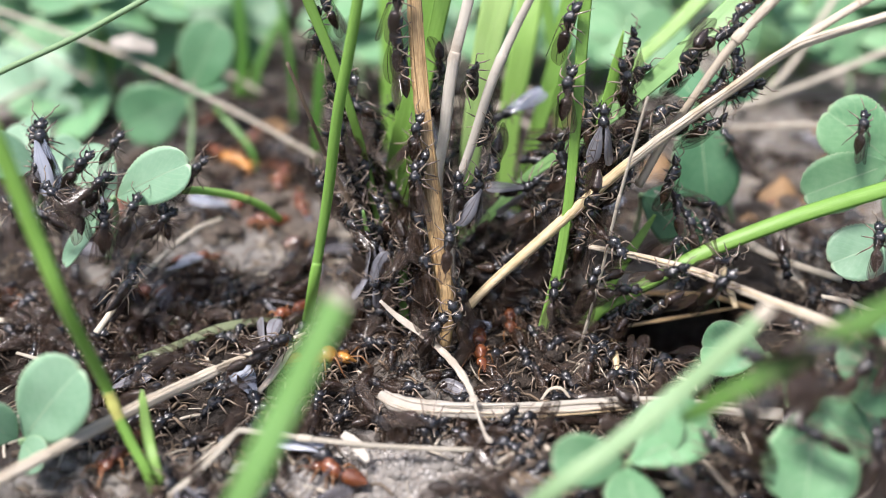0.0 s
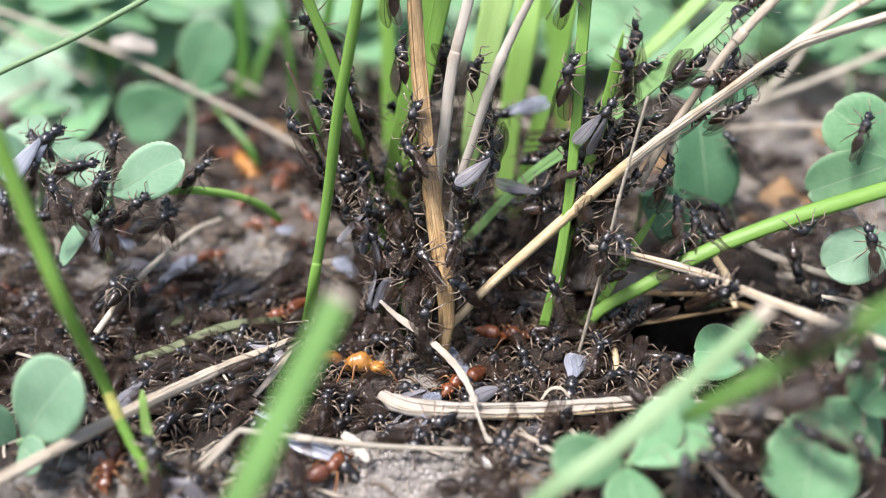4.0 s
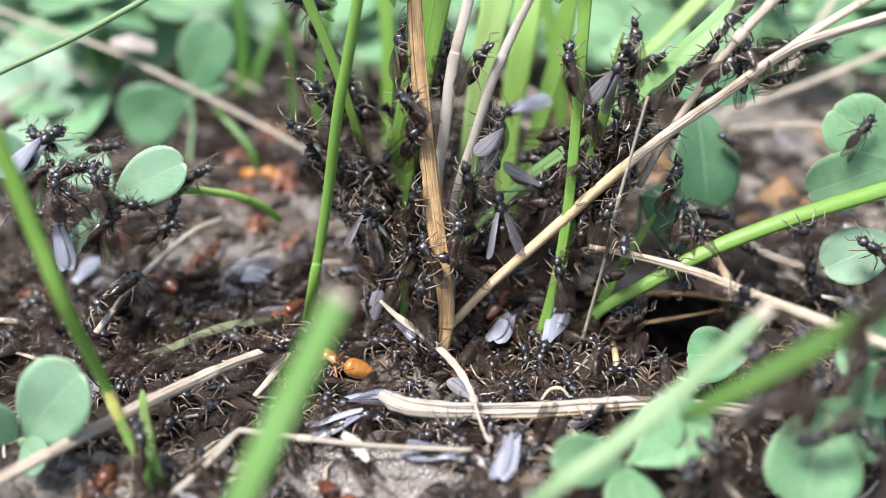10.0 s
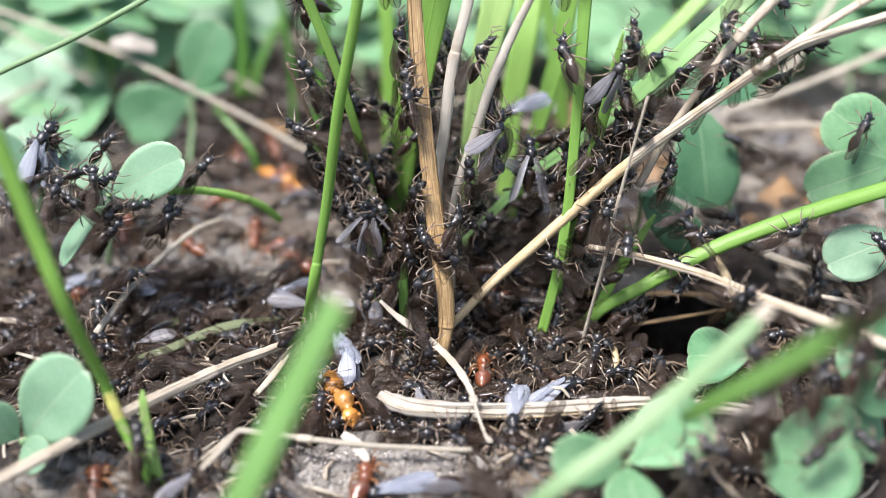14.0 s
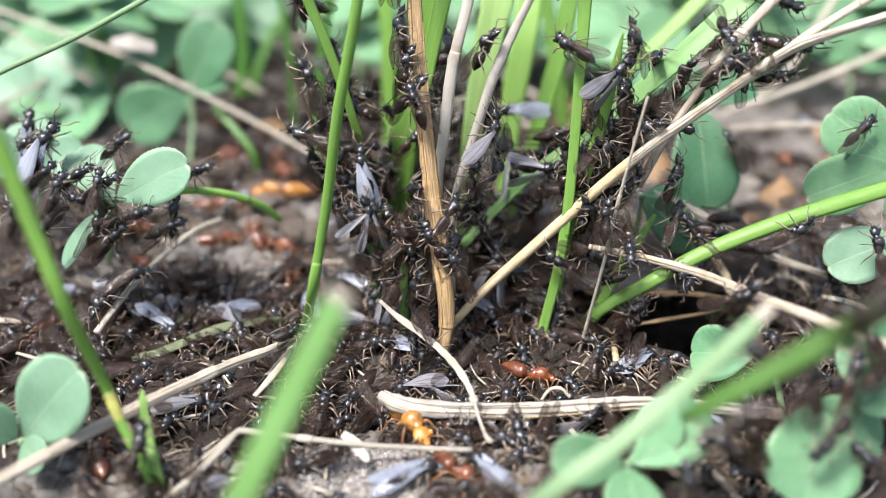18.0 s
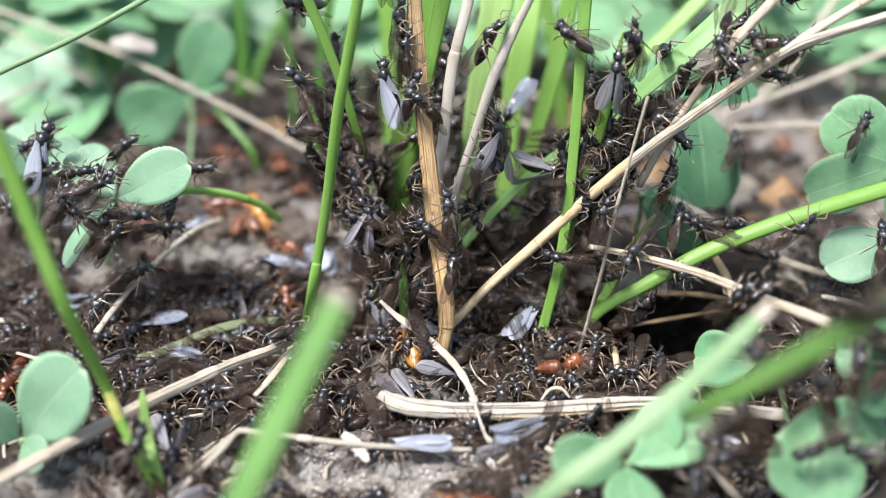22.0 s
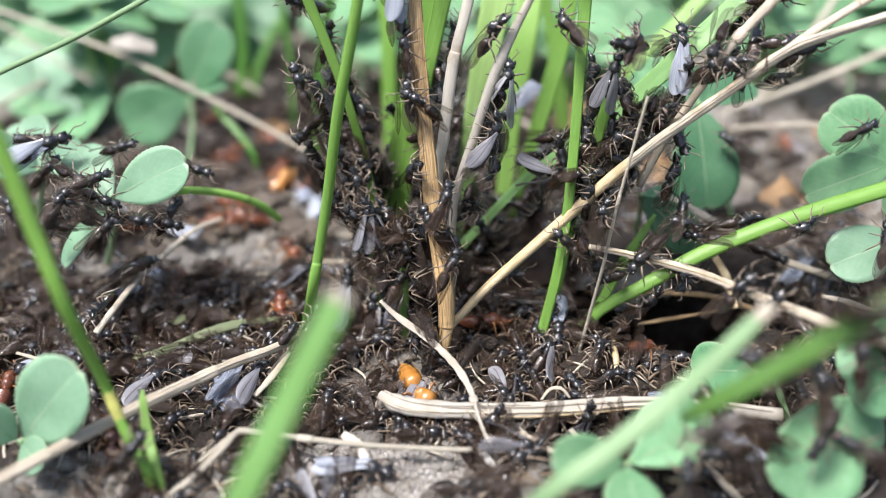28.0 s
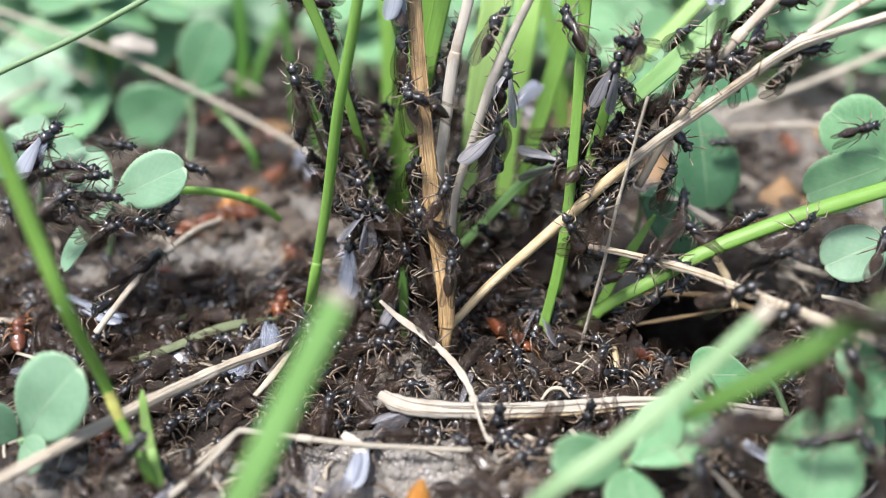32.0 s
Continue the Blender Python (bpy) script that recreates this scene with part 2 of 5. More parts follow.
def smooth(pts, n=8):
    """A smooth line through pts."""
    p = [Vector(q) for q in pts]
    p = [p[0] * 2 - p[1]] + p + [p[-1] * 2 - p[-2]]
    out = []
    for i in range(1, len(p) - 2):
        a, b, c, d = p[i - 1:i + 3]
        for k in range(n):
            t = k / n
            out.append(0.5 * (2 * b + (c - a) * t + (2 * a - 5 * b + 4 * c - d) * t * t + (3 * b - a - 3 * c + d) * t ** 3))
    return out + [p[-2]]


def level(table, s):
    for (a, x), (b, y) in zip(table, table[1:]):
        if s <= b:
            return x + (y - x) * (s - a) / max(b - a, 1e-6)
    return table[-1][1]


def sweep(pts, wide, flat=1.0, sides=8, fold=0.0, face=(0, -0.6, 0.8), n=8, ragged=0.0):
    """A tube or blade along pts. wide: its width, or rows of (share of length, width); flat: thickness over width; fold: keel."""
    line = smooth(pts, n)
    wide = wide if isinstance(wide, (list, tuple)) else [(0, wide), (1, wide)]
    face = Vector(face).normalized()
    vs, fs, us, run, last = [], [], [], 0.0, len(line) - 1
    for i, p in enumerate(line):
        tan = (line[min(i + 1, last)] - line[max(i - 1, 0)]).normalized()
        side = tan.cross(face)
        side = side.normalized() if side.length > 1e-4 else Vector((1, 0, 0))
        up = side.cross(tan)
        run += (p - line[i - 1]).length if i else 0.0
        w = level(wide, i / last) * (1 + ragged * noise.noise(p * 0.9))
        for k in range(sides):
            a = 2 * math.pi * k / sides
            c, s = math.cos(a), math.sin(a)
            q = p + side * (c * w / 2) + up * (s * flat * w / 2 + fold * abs(c) * w / 2 + ragged * 0.12 * w * noise.noise(p * 1.7 + side * c * 2))
            vs.append(tuple(q))
            us.append((abs(k / sides * 2 - 1), run))
        if i:
            for k in range(sides):
                b, c = (i - 1) * sides, i * sides
                fs.append((b + k, b + (k + 1) % sides, c + (k + 1) % sides, c + k))
    fs += [tuple(range(sides))[::-1], tuple(last * sides + k for k in range(sides))]
    return vs, fs, us


def lathe(rows, sides=10, tall=1.0, axis_z=0.0):
    """A rounded body along x: rows of (x, radius, z of its middle)."""
    vs, fs, us = [], [], []
    for i, (x, r, z) in enumerate(rows):
        for k in range(sides):
            a = 2 * math.pi * k / sides
            vs.append((x, r * math.cos(a), axis_z + z + tall * r * math.sin(a)))
            us.append((k / sides, i / len(rows)))
        if i:
            for k in range(sides):
                b, c = (i - 1) * sides, i * sides
                fs.append((b + k, b + (k + 1) % sides, c + (k + 1) % sides, c + k))
    fs += [tuple(range(sides)), tuple((len(rows) - 1) * sides + k for k in range(sides))[::-1]]
    return vs, fs, us


def ball(c, r, sides=8):
    rows = [(c[0] - r[0] * math.cos(math.pi * i / 6), max(r[1] * math.sin(math.pi * i / 6), 0.01), 0) for i in range(7)]
    vs, fs, us = lathe(rows, sides, r[2] / r[1])
    return [(x, y + c[1], z + c[2]) for x, y, z in vs], fs, us


# ---- ground ----
def height(x, y):
    """Height of the soil, in mm, at x, y."""
    far = min(1.0, max(0.0, (math.hypot(x, y) - 150) / 200))
    h = 1.6 * noise.noise(Vector((x * 0.045, y * 0.045, 3.1)))
    h += 0.7 * noise.noise(Vector((x * 0.16, y * 0.16, 8.3)))
    if far < 1:
        d = noise.voronoi(Vector((x * 0.2, y * 0.2, 1.7)))[0]
        h += (0.55 - min(d[0], 0.9)) * 2.0 + 0.6 * noise.noise(Vector((x * 0.7, y * 0.7, 0.4))) + 0.3 * noise.noise(Vector((x * 1.5, y * 1.5, 7)))
    # the nest opening, a hollow beside the tuft, and the tuft's own low mound
    h -= 24.0 * math.exp(-(((x - 26.5) / 9.0) ** 2 + ((y - 8) / 9.5) ** 2) ** 2)
    h += 1.5 * math.exp(-(((x - 5) / 14) ** 2 + ((y - 14) / 10) ** 2))
    return h * (1 - far) + far * 12 * noise.noise(Vector((x * 0.004, y * 0.004, 5)))


def graded(lo, hi, fine):
    mid = list(np.arange(lo, hi + fine / 2, fine))
    a, b, g, up, down = lo, hi, fine, [], []
    while b < 60000:
        g *= 1.22
        a, b = a - g, b + g
        down.insert(0, a)
        up.append(b)
    return down + mid + up


def ground_sheet():
    xs, ys = graded(-80, 80, 0.8), graded(-45, 110, 0.8)
    nx = len(xs)
    vs = [(x, y, height(x, y)) for y in ys for x in xs]
    fs = [(j * nx + i, j * nx + i + 1, (j + 1) * nx + i + 1, (j + 1) * nx + i)
          for j in range(len(ys) - 1) for i in range(nx - 1)]
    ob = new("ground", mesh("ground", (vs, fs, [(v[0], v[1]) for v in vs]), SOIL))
    tagged(ob, "grey-brown crumbly soil with a dark nest opening", "ground", kind="structure")


ground_sheet()
LINES = {}


def on_soil(p, lift=0.0):
    return (p[0], p[1], height(p[0], p[1]) + lift)


# ---- grass, straws ----
def stem(name, label, category, part_name, pts, wide, mat, flat=1.0, fold=0.0, sides=8, face=(0, -0.6, 0.8), group="",
         ragged=0.0, key="", extra=(), strands=()):
    """One blade or straw with its parts. extra: rows of (part name, from share, to share, width, material, label)."""
    ob = thing(name, label, category, group, pts[0])
    part(part_name, moved(sweep(pts, wide, flat, sides, fold, face, ragged=ragged), pts[0]), mat, ob)
    line = smooth(pts, 8)
    most = wide if isinstance(wide, (int, float)) else max(x for _, x in wide)
    if part_name == "blade" and flat < 0.5:
        keel = [tuple(q + Vector(face).normalized() * most * flat * 0.3) for q in line[1:int(len(line) * 0.93)]]
        part("midrib", moved(sweep(keel[::2], [(0, most * 0.16), (1, most * 0.1)], 0.8, 6, 0, face, n=2), pts[0]), mat, ob)
    elif part_name == "blade" and not extra:
        seg = [tuple(q) for q in line[:len(line) // 4]]
        part("base_sheath", moved(sweep(seg, [(0, most * 1.03), (0.9, most * 1.05), (1, most * 0.9)], flat, sides, fold, face, n=2), pts[0]), mat, ob)
    elif not extra and len(line) > 20:
        k = int(len(line) * 0.62)
        part("node", moved(sweep([tuple(q) for q in line[k - 1:k + 2]], [(0, most * 0.95), (0.5, most * 1.1), (1, most * 0.95)], flat, sides, n=3), pts[0]), mat, ob)
    for pn, a, b, w, pm, pl in extra:
        seg = line[int(a * (len(line) - 1)):int(b * (len(line) - 1)) + 1]
        if len(seg) > 1:
            part(pn, moved(sweep([tuple(q) for q in seg], w, 1.0 if flat > 0.6 else flat, sides, fold, face, n=2), pts[0]), pm, ob, pl)
    for a, b, aside, w, pm in strands:
        seg = line[int(a * (len(line) - 1)):int(b * (len(line) - 1)) + 1]
        run = []
        for i, q in enumerate(seg):
            tan = (seg[min(i + 1, len(seg) - 1)] - seg[max(i - 1, 0)]).normalized()
            run.append(tuple(q + tan.cross(Vector(face)).normalized() * most * (0.5 * aside + 0.1 * noise.noise(q * 0.25 + Vector((aside * 9, 0, 0))))
                             + Vector(face) * most * flat * (0.5 * math.sqrt(1 - aside * aside) + 0.06)))
        part("fibre", moved(sweep(run[::3], [(0, w * 0.4), (0.3, w), (0.8, w), (1, w * 0.3)], 0.7, 5, n=3), pts[0]), pm, ob)
    if key:
        w = wide if isinstance(wide, (int, float)) else max(x for _, x in wide)
        LINES[key] = (line, w, flat)
    return ob


TUFT = "stems of the grass tuft"
FALLEN = "fallen straws"
stem("dry_grass_stem", "upright dry tan grass stem with peeling sheath, rooted in soil", "grass stem", "stalk",
     [(-0.4, -6.3, -1), (0, -6, 2.8), (0.4, -5, 6), (0.2, -4, 9.5), (-0.4, -2, 13.3), (-1.1, 0, 18.3), (-1.7, 2, 23.3), (-2.4, 5, 29.1), (-2.9, 8, 35.4), (-3.1, 10, 40.2), (-3.3, 14, 47.3)], [(0, 1.2), (0.13, 1.4), (0.2, 1.7), (0.4, 1.9), (0.7, 1.7), (1, 1.5)], CULM, 0.55,
     sides=10, group=TUFT, ragged=0.14, key="culm", strands=[(0.1, 1.0, -0.55, 0.3, CULM), (0.3, 0.8, 0.7, 0.24, CULM)],
     extra=[("node", 0.18, 0.215, [(0, 1.4), (0.5, 1.85), (1, 1.5)], CULM, "swollen brown node"),
            ("sheath", 0.18, 0.6, [(0, 1.75), (0.8, 2.05), (1, 1.0)], CULM, "split papery tan sheath")])
stem("straw_stalk", "pale cream dry stalk slanting up from the tuft", "straw", "stalk",
     [(0.9, -3, 3.9), (4.8, -1, 7.6), (9.7, 1, 11.5), (14, 2, 15.4), (18.5, 2, 20.2), (23, 2, 24.4), (28.7, 2, 29.1), (34.2, 2, 33.6), (38.9, 2, 35.6), (43.8, 2, 37.3), (50, 2, 39.6)], [(0, 0.8), (0.3, 1.2), (0.6, 1.15), (1, 1.0)], STRAW, 0.8,
     group=TUFT, ragged=0.12, key="diag", strands=[(0.02, 0.45, -0.45, 0.2, STRAW_TAN), (0.3, 1.0, 0.4, 0.2, STRAW_GREY), (0.15, 0.85, -0.05, 0.16, STRAW)],
     extra=[("sheath", 0.02, 0.44, [(0, 0.9), (0.6, 1.3), (0.95, 1.25), (1, 1.0)], STRAW_TAN, "tan lower sheath")])
stem("straw_stalk", "thin pale dry stalk branching upward beside green blades", "straw", "stalk",
     [(34.1, 2.5, 33.2), (37, 3, 35.4), (42.6, 4, 38.7), (47.7, 5, 41.4)], [(0, 1.0), (1, 0.8)], STRAW, 0.8, group=TUFT)
stem("straw_stalk", "dry brown stalk crossing the slanting straw", "straw", "stalk",
     [(21.5, 4, 17.7), (23.7, 4, 23.1), (26.8, 4, 29.1), (29.6, 4, 34), (33.4, 5, 38.3), (36.7, 6, 42.2)], [(0, 0.9), (0.5, 0.9), (1, 1.3)], STRAW, 0.8, group=TUFT, key="cross", ragged=0.1)
stem("straw_stalk", "thin pale dry stalk standing in the tuft", "straw", "stalk",
     [(1.1, 4.5, -1), (1.0, 4.6, 10.9), (1.5, 4.6, 16.7), (3.4, 4.6, 23.5), (5.2, 4.6, 29.9), (7.3, 5.5, 34.7), (9.1, 5.5, 38.7), (11.5, 6.5, 44.3)], [(0, 0.8), (0.6, 1.1), (1, 0.7)], PAPER, 0.7, group=TUFT, key="thin_a")
stem("straw_stalk", "pale dry stalk standing in the tuft", "straw", "stalk",
     [(-0.6, 6, -1), (-0.6, 5.9, 16.8), (0.1, 5.9, 22.9), (1.0, 6.8, 30.3), (2.5, 7.8, 36.6), (3.8, 8.7, 42.2)], [(0, 1.0), (0.5, 1.3), (1, 1.1)], PAPER, 0.5, group=TUFT, ragged=0.1)
stem("straw_stalk", "thin withered brown stalk leaning out of the tuft", "straw", "stalk",
     [(-9.0, 10, -1), (-9.0, 10, 3.9), (-9.7, 9, 10.0), (-12.7, 9, 17.4), (-14.7, 8, 24.4), (-16.7, 8, 30.5)], [(0, 0.7), (0.5, 0.55), (1, 0.4)], ROOT, 0.7, group=TUFT, key="withered", ragged=0.1)
stem("grass_blade", "short dark green shoot at the foot of the tuft", "grass blade", "blade",
     [(-7.2, 1.5, -1), (-7.4, 2, 4), (-8, 3, 9), (-9, 4.5, 14.5)], [(0, 0.9), (0.5, 1.3), (1, 0.3)], GREEN_MID, 0.3, 0.25, group=TUFT, key="shoot_a")
stem("grass_blade", "short green shoot at the foot of the dry stem", "grass blade", "blade",
     [(-4.2, -0.5, -1), (-4.4, 0, 4), (-4.4, 1, 8.5), (-3.8, 2.5, 13.5)], [(0, 0.8), (0.5, 1.2), (1, 0.3)], GREEN_MID, 0.3, 0.25, group=TUFT, key="shoot_b")
stem("grass_blade", "slim round bright green grass stem standing upright", "grass blade", "blade",
     [(-16.4, 3.2, -1), (-14.6, -1, 6.9), (-13.4, 0, 12.8), (-12.3, 1, 18.5), (-10.9, 2, 27.1), (-9.5, 3, 33.4), (-8.4, 4, 38.8), (-7.6, 6, 45.4)], [(0, 1.0), (0.5, 1.25), (1, 1.2)], GREEN, 0.75, 0.15, group=TUFT, key="g5",
     face=(0.4, -0.8, 0.3))
stem("grass_blade", "narrow green grass blade leaning out of the tuft", "grass blade", "blade",
     [(-6.5, 10, 3.1), (-7.6, 10, 9.9), (-8.9, 11, 16.5), (-10.6, 11, 24.2), (-12.6, 12, 30.4), (-14.7, 13, 35.8), (-16.4, 14, 41)], [(0, 0.85), (0.5, 1.0), (1, 1.35)], GREEN, 0.3, 0.3, group=TUFT, key="g6")
stem("grass_blade", "wide deep green grass blade behind the dry stem", "grass blade", "blade",
     [(-6.9, 14, -2.7), (-6.3, 14, 5.7), (-5.3, 14, 13.5), (-3.7, 14, 22.3), (-2.1, 15, 29.5), (-0.8, 16, 35.6), (0.4, 18, 41.9)], [(0, 1.6), (0.35, 3.6), (0.6, 3.5), (1, 4.0)], GREEN, 0.12, 0.25, sides=12, group=TUFT, key="g7")
stem("grass_blade", "broad light green grass blade in the tuft", "grass blade", "blade",
     [(2.1, 16, -7.6), (2.7, 18, 3.4), (3.1, 20, 9.8), (3.9, 22, 17.6), (5.3, 24, 25.8), (6.9, 26, 33), (8.4, 30, 39.5)], [(0, 1.5), (0.5, 2.6), (0.8, 3.9), (1, 4.2)], GREEN_BRIGHT, 0.15, 0.25, sides=12, group=TUFT, key="g8")
stem("grass_blade", "green grass blade deep in the tuft", "grass blade", "blade",
     [(7.9, 30, -3.3), (8.9, 32, 5.7), (9.5, 34, 14.3), (10.9, 36, 23.3), (12, 40, 30), (13.2, 44, 36.6)], [(0, 1.5), (0.5, 3.4), (1, 4.0)], GREEN_LIGHT, 0.15, 0.25, sides=10, group=TUFT)
stem("grass_blade", "green grass blade deep in the tuft", "grass blade", "blade",
     [(9.3, 24, 1.8), (11.4, 26, 11.1), (13.3, 28, 17.5), (15.2, 30, 24.5), (16.4, 32, 31.3), (17.6, 34, 38.7)], [(0, 1.4), (0.5, 2.4), (1, 2.2)], GREEN, 0.2, 0.25, group=TUFT)
stem("grass_blade", "long upright green grass blade with a pale keel", "grass blade", "blade",
     [(9, -8.1, -1), (10.7, -2, -0.1), (12.6, 0, 8.5), (13.6, 2, 15.9), (14.1, 4, 23.7), (14.4, 6, 31.2), (14.7, 8, 37.2), (14.9, 10, 43.6)], [(0, 0.9), (0.2, 1.15), (0.35, 1.1), (0.6, 1.15), (1, 1.5)], GREEN, 0.3, 0.3, group=TUFT, key="g10")
stem("grass_blade", "short pointed green grass blade", "grass blade", "blade",
     [(13.6, 6, 2.4), (14.3, 5, 10.7), (15.3, 4, 17.7), (16.7, 4, 24.4), (17.6, 4, 30.1), (18.2, 4, 35.2)], [(0, 1.0), (0.5, 1.2), (0.85, 1.1), (1, 0.15)], GREEN, 0.4, 0.25, group=TUFT, key="g11")
stem("grass_blade", "broad green grass blade arching over the tuft", "grass blade", "blade",
     [(0.4, 14, -1), (0.4, 14, 1.5), (4.6, 12.9, 7.8), (9.7, 10.7, 15.2), (13.9, 9.4, 19.5), (19.8, 9.0, 24.9), (25.3, 8.6, 30.6), (31.4, 10.0, 36.3), (36.4, 11.5, 41.0)], [(0, 0.8), (0.3, 1.15), (0.5, 1.5), (0.75, 2.3), (1, 2.7)], GREEN_FRESH, 0.14, 0.3, sides=10, group=TUFT, key="g12")
stem("grass_blade", "green grass blade behind the arching one", "grass blade", "blade",
     [(20.9, 30, 16.7), (25.3, 32, 21.7), (29.8, 34, 25.5), (34.6, 36, 29.9), (40, 38, 35)], [(0, 1.2), (0.5, 2.0), (1, 2.2)], GREEN, 0.2, 0.25, group=TUFT)
stem("grass_blade", "bright green grass stem bending out low over the soil", "grass blade", "blade",
     [(12.6, -6.3, -1), (15, 0, -1.2), (17.7, 0, 3.8), (22.5, 0, 7.3), (29.2, 1, 11.1), (38.2, 2, 14.7), (48.3, 3, 17.8), (56.4, 4, 19.8)], [(0, 1.0), (0.3, 1.4), (0.6, 1.8), (1, 1.9)], GREEN, 0.6, 0.15, group=TUFT, key="g14")
stem("grass_blade", "small green grass blade beside the bending stem", "grass blade", "blade",
     [(15.3, 3, -2.1), (18.4, 4, 2.1), (20.8, 5, 6.9), (23.2, 6, 10.9), (24.5, 7, 12.6)], [(0, 1.0), (0.6, 1.2), (1, 0.3)], GREEN, 0.3, 0.25, group=TUFT)
stem("straw_stalk", "very thin grey dry stalk standing upright", "straw", "stalk",
     [(15, -3.5, -1), (16, -3, 4.5), (17.1, -3, 11.7), (18.1, -2, 18), (19.3, -1, 24), (20.5, 0, 29.7)], [(0, 0.42), (1, 0.3)], STRAW_GREY, 0.9, sides=6, key="thin_b")
stem("dry_straw", "long pale straw lying across bent green stems", "straw", "stalk",
     [(15.6, -2, 13.5), (19.9, -4, 13.6), (25.5, -8, 14), (30.3, -13, 14.3), (34.4, -18, 15), (39, -23, 15.5), (42.9, -27, 15.8)], [(0, 0.6), (0.3, 1.0), (1, 1.1)], STRAW, 0.7, group=FALLEN, key="s16", ragged=0.15, strands=[(0.05, 0.7, 0.3, 0.18, STRAW_TAN), (0.3, 1.0, -0.4, 0.18, STRAW)])
for pts, w, mt in (([(-29.1, 44, 2.8), (-31.4, 46, 5.8), (-35.8, 50, 8.8)], 1.0, GREEN_DARK), ([(20.9, 60, -2.3), (18.9, 62, 11.1), (16.2, 66, 24.1)], 2.4, GREEN),
                   ([(-25.6, 60, -2.3), (-25.3, 62, 11.1), (-27.1, 66, 24.1)], 1.0, GREEN_DARK), ([(-8.5, 50, 2.1), (-8.4, 52, 16.4), (-8.9, 55, 27.8)], 2.2, GREEN), ([(-19.9, 48, 4.9), (-18.4, 50, 17.1), (-16.3, 52, 27.7)], 1.5, GREEN_DARK),
                   ([(-35.5, 70, -5.6), (-33.5, 74, 5.9), (-28.7, 78, 15)], 1.8, GREEN_DARK), ([(-38.8, 72, -4.3), (-35.9, 74, 6.9), (-36.2, 78, 21)], 2.0, GREEN_DARK), ([(-53.2, 80, -11.2), (-53.2, 84, 3.4), (-55.9, 90, 16.9)], 1.6, GREEN_LIGHT)):
    stem("grass_blade", "green grass blade standing behind the tuft", "grass blade", "blade", [on_soil(pts[0], -1)] + pts, [(0, w * 0.6), (0.5, w), (1, w)], mt, 0.2, 0.25)
# blades close to the eye
stem("grass_blade", "blunt-tipped bright green grass blade standing before the tuft", "grass blade", "blade",
     [(-21.6, -49.2, -1), (-16.3, -48, 12.5), (-12.4, -46, 21), (-9.6, -43.5, 26.2), (-7.5, -42, 30.1), (-6.1, -41, 32.7)], [(0, 1.8), (0.5, 2.0), (0.9, 1.85), (0.97, 1.7), (1, 1.3)], GREEN_SOFT, 0.3, 0.25, sides=10, key="fg1",
     extra=[("cut_tip", 0.965, 1.0, [(0, 1.75), (0.6, 1.8), (1, 1.4)], STRAW_GREY, "whitish cut tip")])
stem("grass_blade", "pale green grass blade lying over clover leaves", "grass blade", "blade",
     [(1.5, -33.5, -1), (7.3, -38, 12.4), (12.3, -37, 16.5), (17.3, -35, 20.1), (20.8, -34, 23.6), (23.6, -33, 26.5)], [(0, 1.3), (0.5, 1.5), (0.85, 1.3), (1, 0.85)], GREEN_PALE, 0.3, 0.25, sides=10, key="fg2",
     extra=[("cut_tip", 0.93, 1.0, [(0, 1.08), (1, 0.88)], STRAW_GREY, "whitish frayed tip")])
stem("grass_blade", "green grass blade reaching in over clover leaves", "grass blade", "blade",
     [(17.7, -35, 17.6), (20.2, -37, 21.5), (23.6, -38, 25.2), (26.4, -39, 28.5), (28.9, -40, 31.3), (31.8, -43, 36)], [(0, 0.6), (0.15, 1.4), (0.5, 1.55), (1, 1.6)], GREEN_MID, 0.25, 0.25, sides=10, key="fg3")
stem("grass_blade", "long green grass stem with a yellowed lower sheath", "grass blade", "blade",
     [(-26.400000000000002, -26.1, -1), (-26.8, -25.5, 3.1), (-28.1, -24.5, 5.9), (-29.3, -23.5, 8.8), (-30.0, -23, 11.7), (-30.9, -25, 20.9), (-32.4, -24, 27.2), (-33.8, -23, 33.2), (-35.4, -22, 39)], [(0, 0.85), (0.4, 0.95), (0.7, 1.25), (1, 1.5)], GREEN, 0.5, 0.2, key="fg4",
     extra=[("sheath", 0.34, 0.47, [(0, 0.9), (0.5, 1.06), (1, 1.06)], YELLOWED, "yellowed sheath")])
stem("grass_blade", "short green shoot beside the yellowed stem", "grass blade", "blade",
     [(-25.8, -25.6, -1), (-26.2, -25, 3.0), (-27.0, -23.2, 4.8), (-27.6, -21.5, 6.7), (-28.0, -20, 8.5)], [(0, 1.15), (0.6, 1.05), (0.9, 0.75), (1, 0.2)], GREEN_LIGHT, 0.4, 0.25)
stem("grass_blade", "thin pale green grass stem crossing over clover", "grass blade", "blade",
     [(-54.3, 10, 25.9), (-48.6, 10, 28.7), (-40.2, 11, 32.2), (-32.2, 12, 36.1), (-26.2, 13, 39.2)], [(0, 0.75), (1, 0.7)], GREEN_PALE, 0.8)
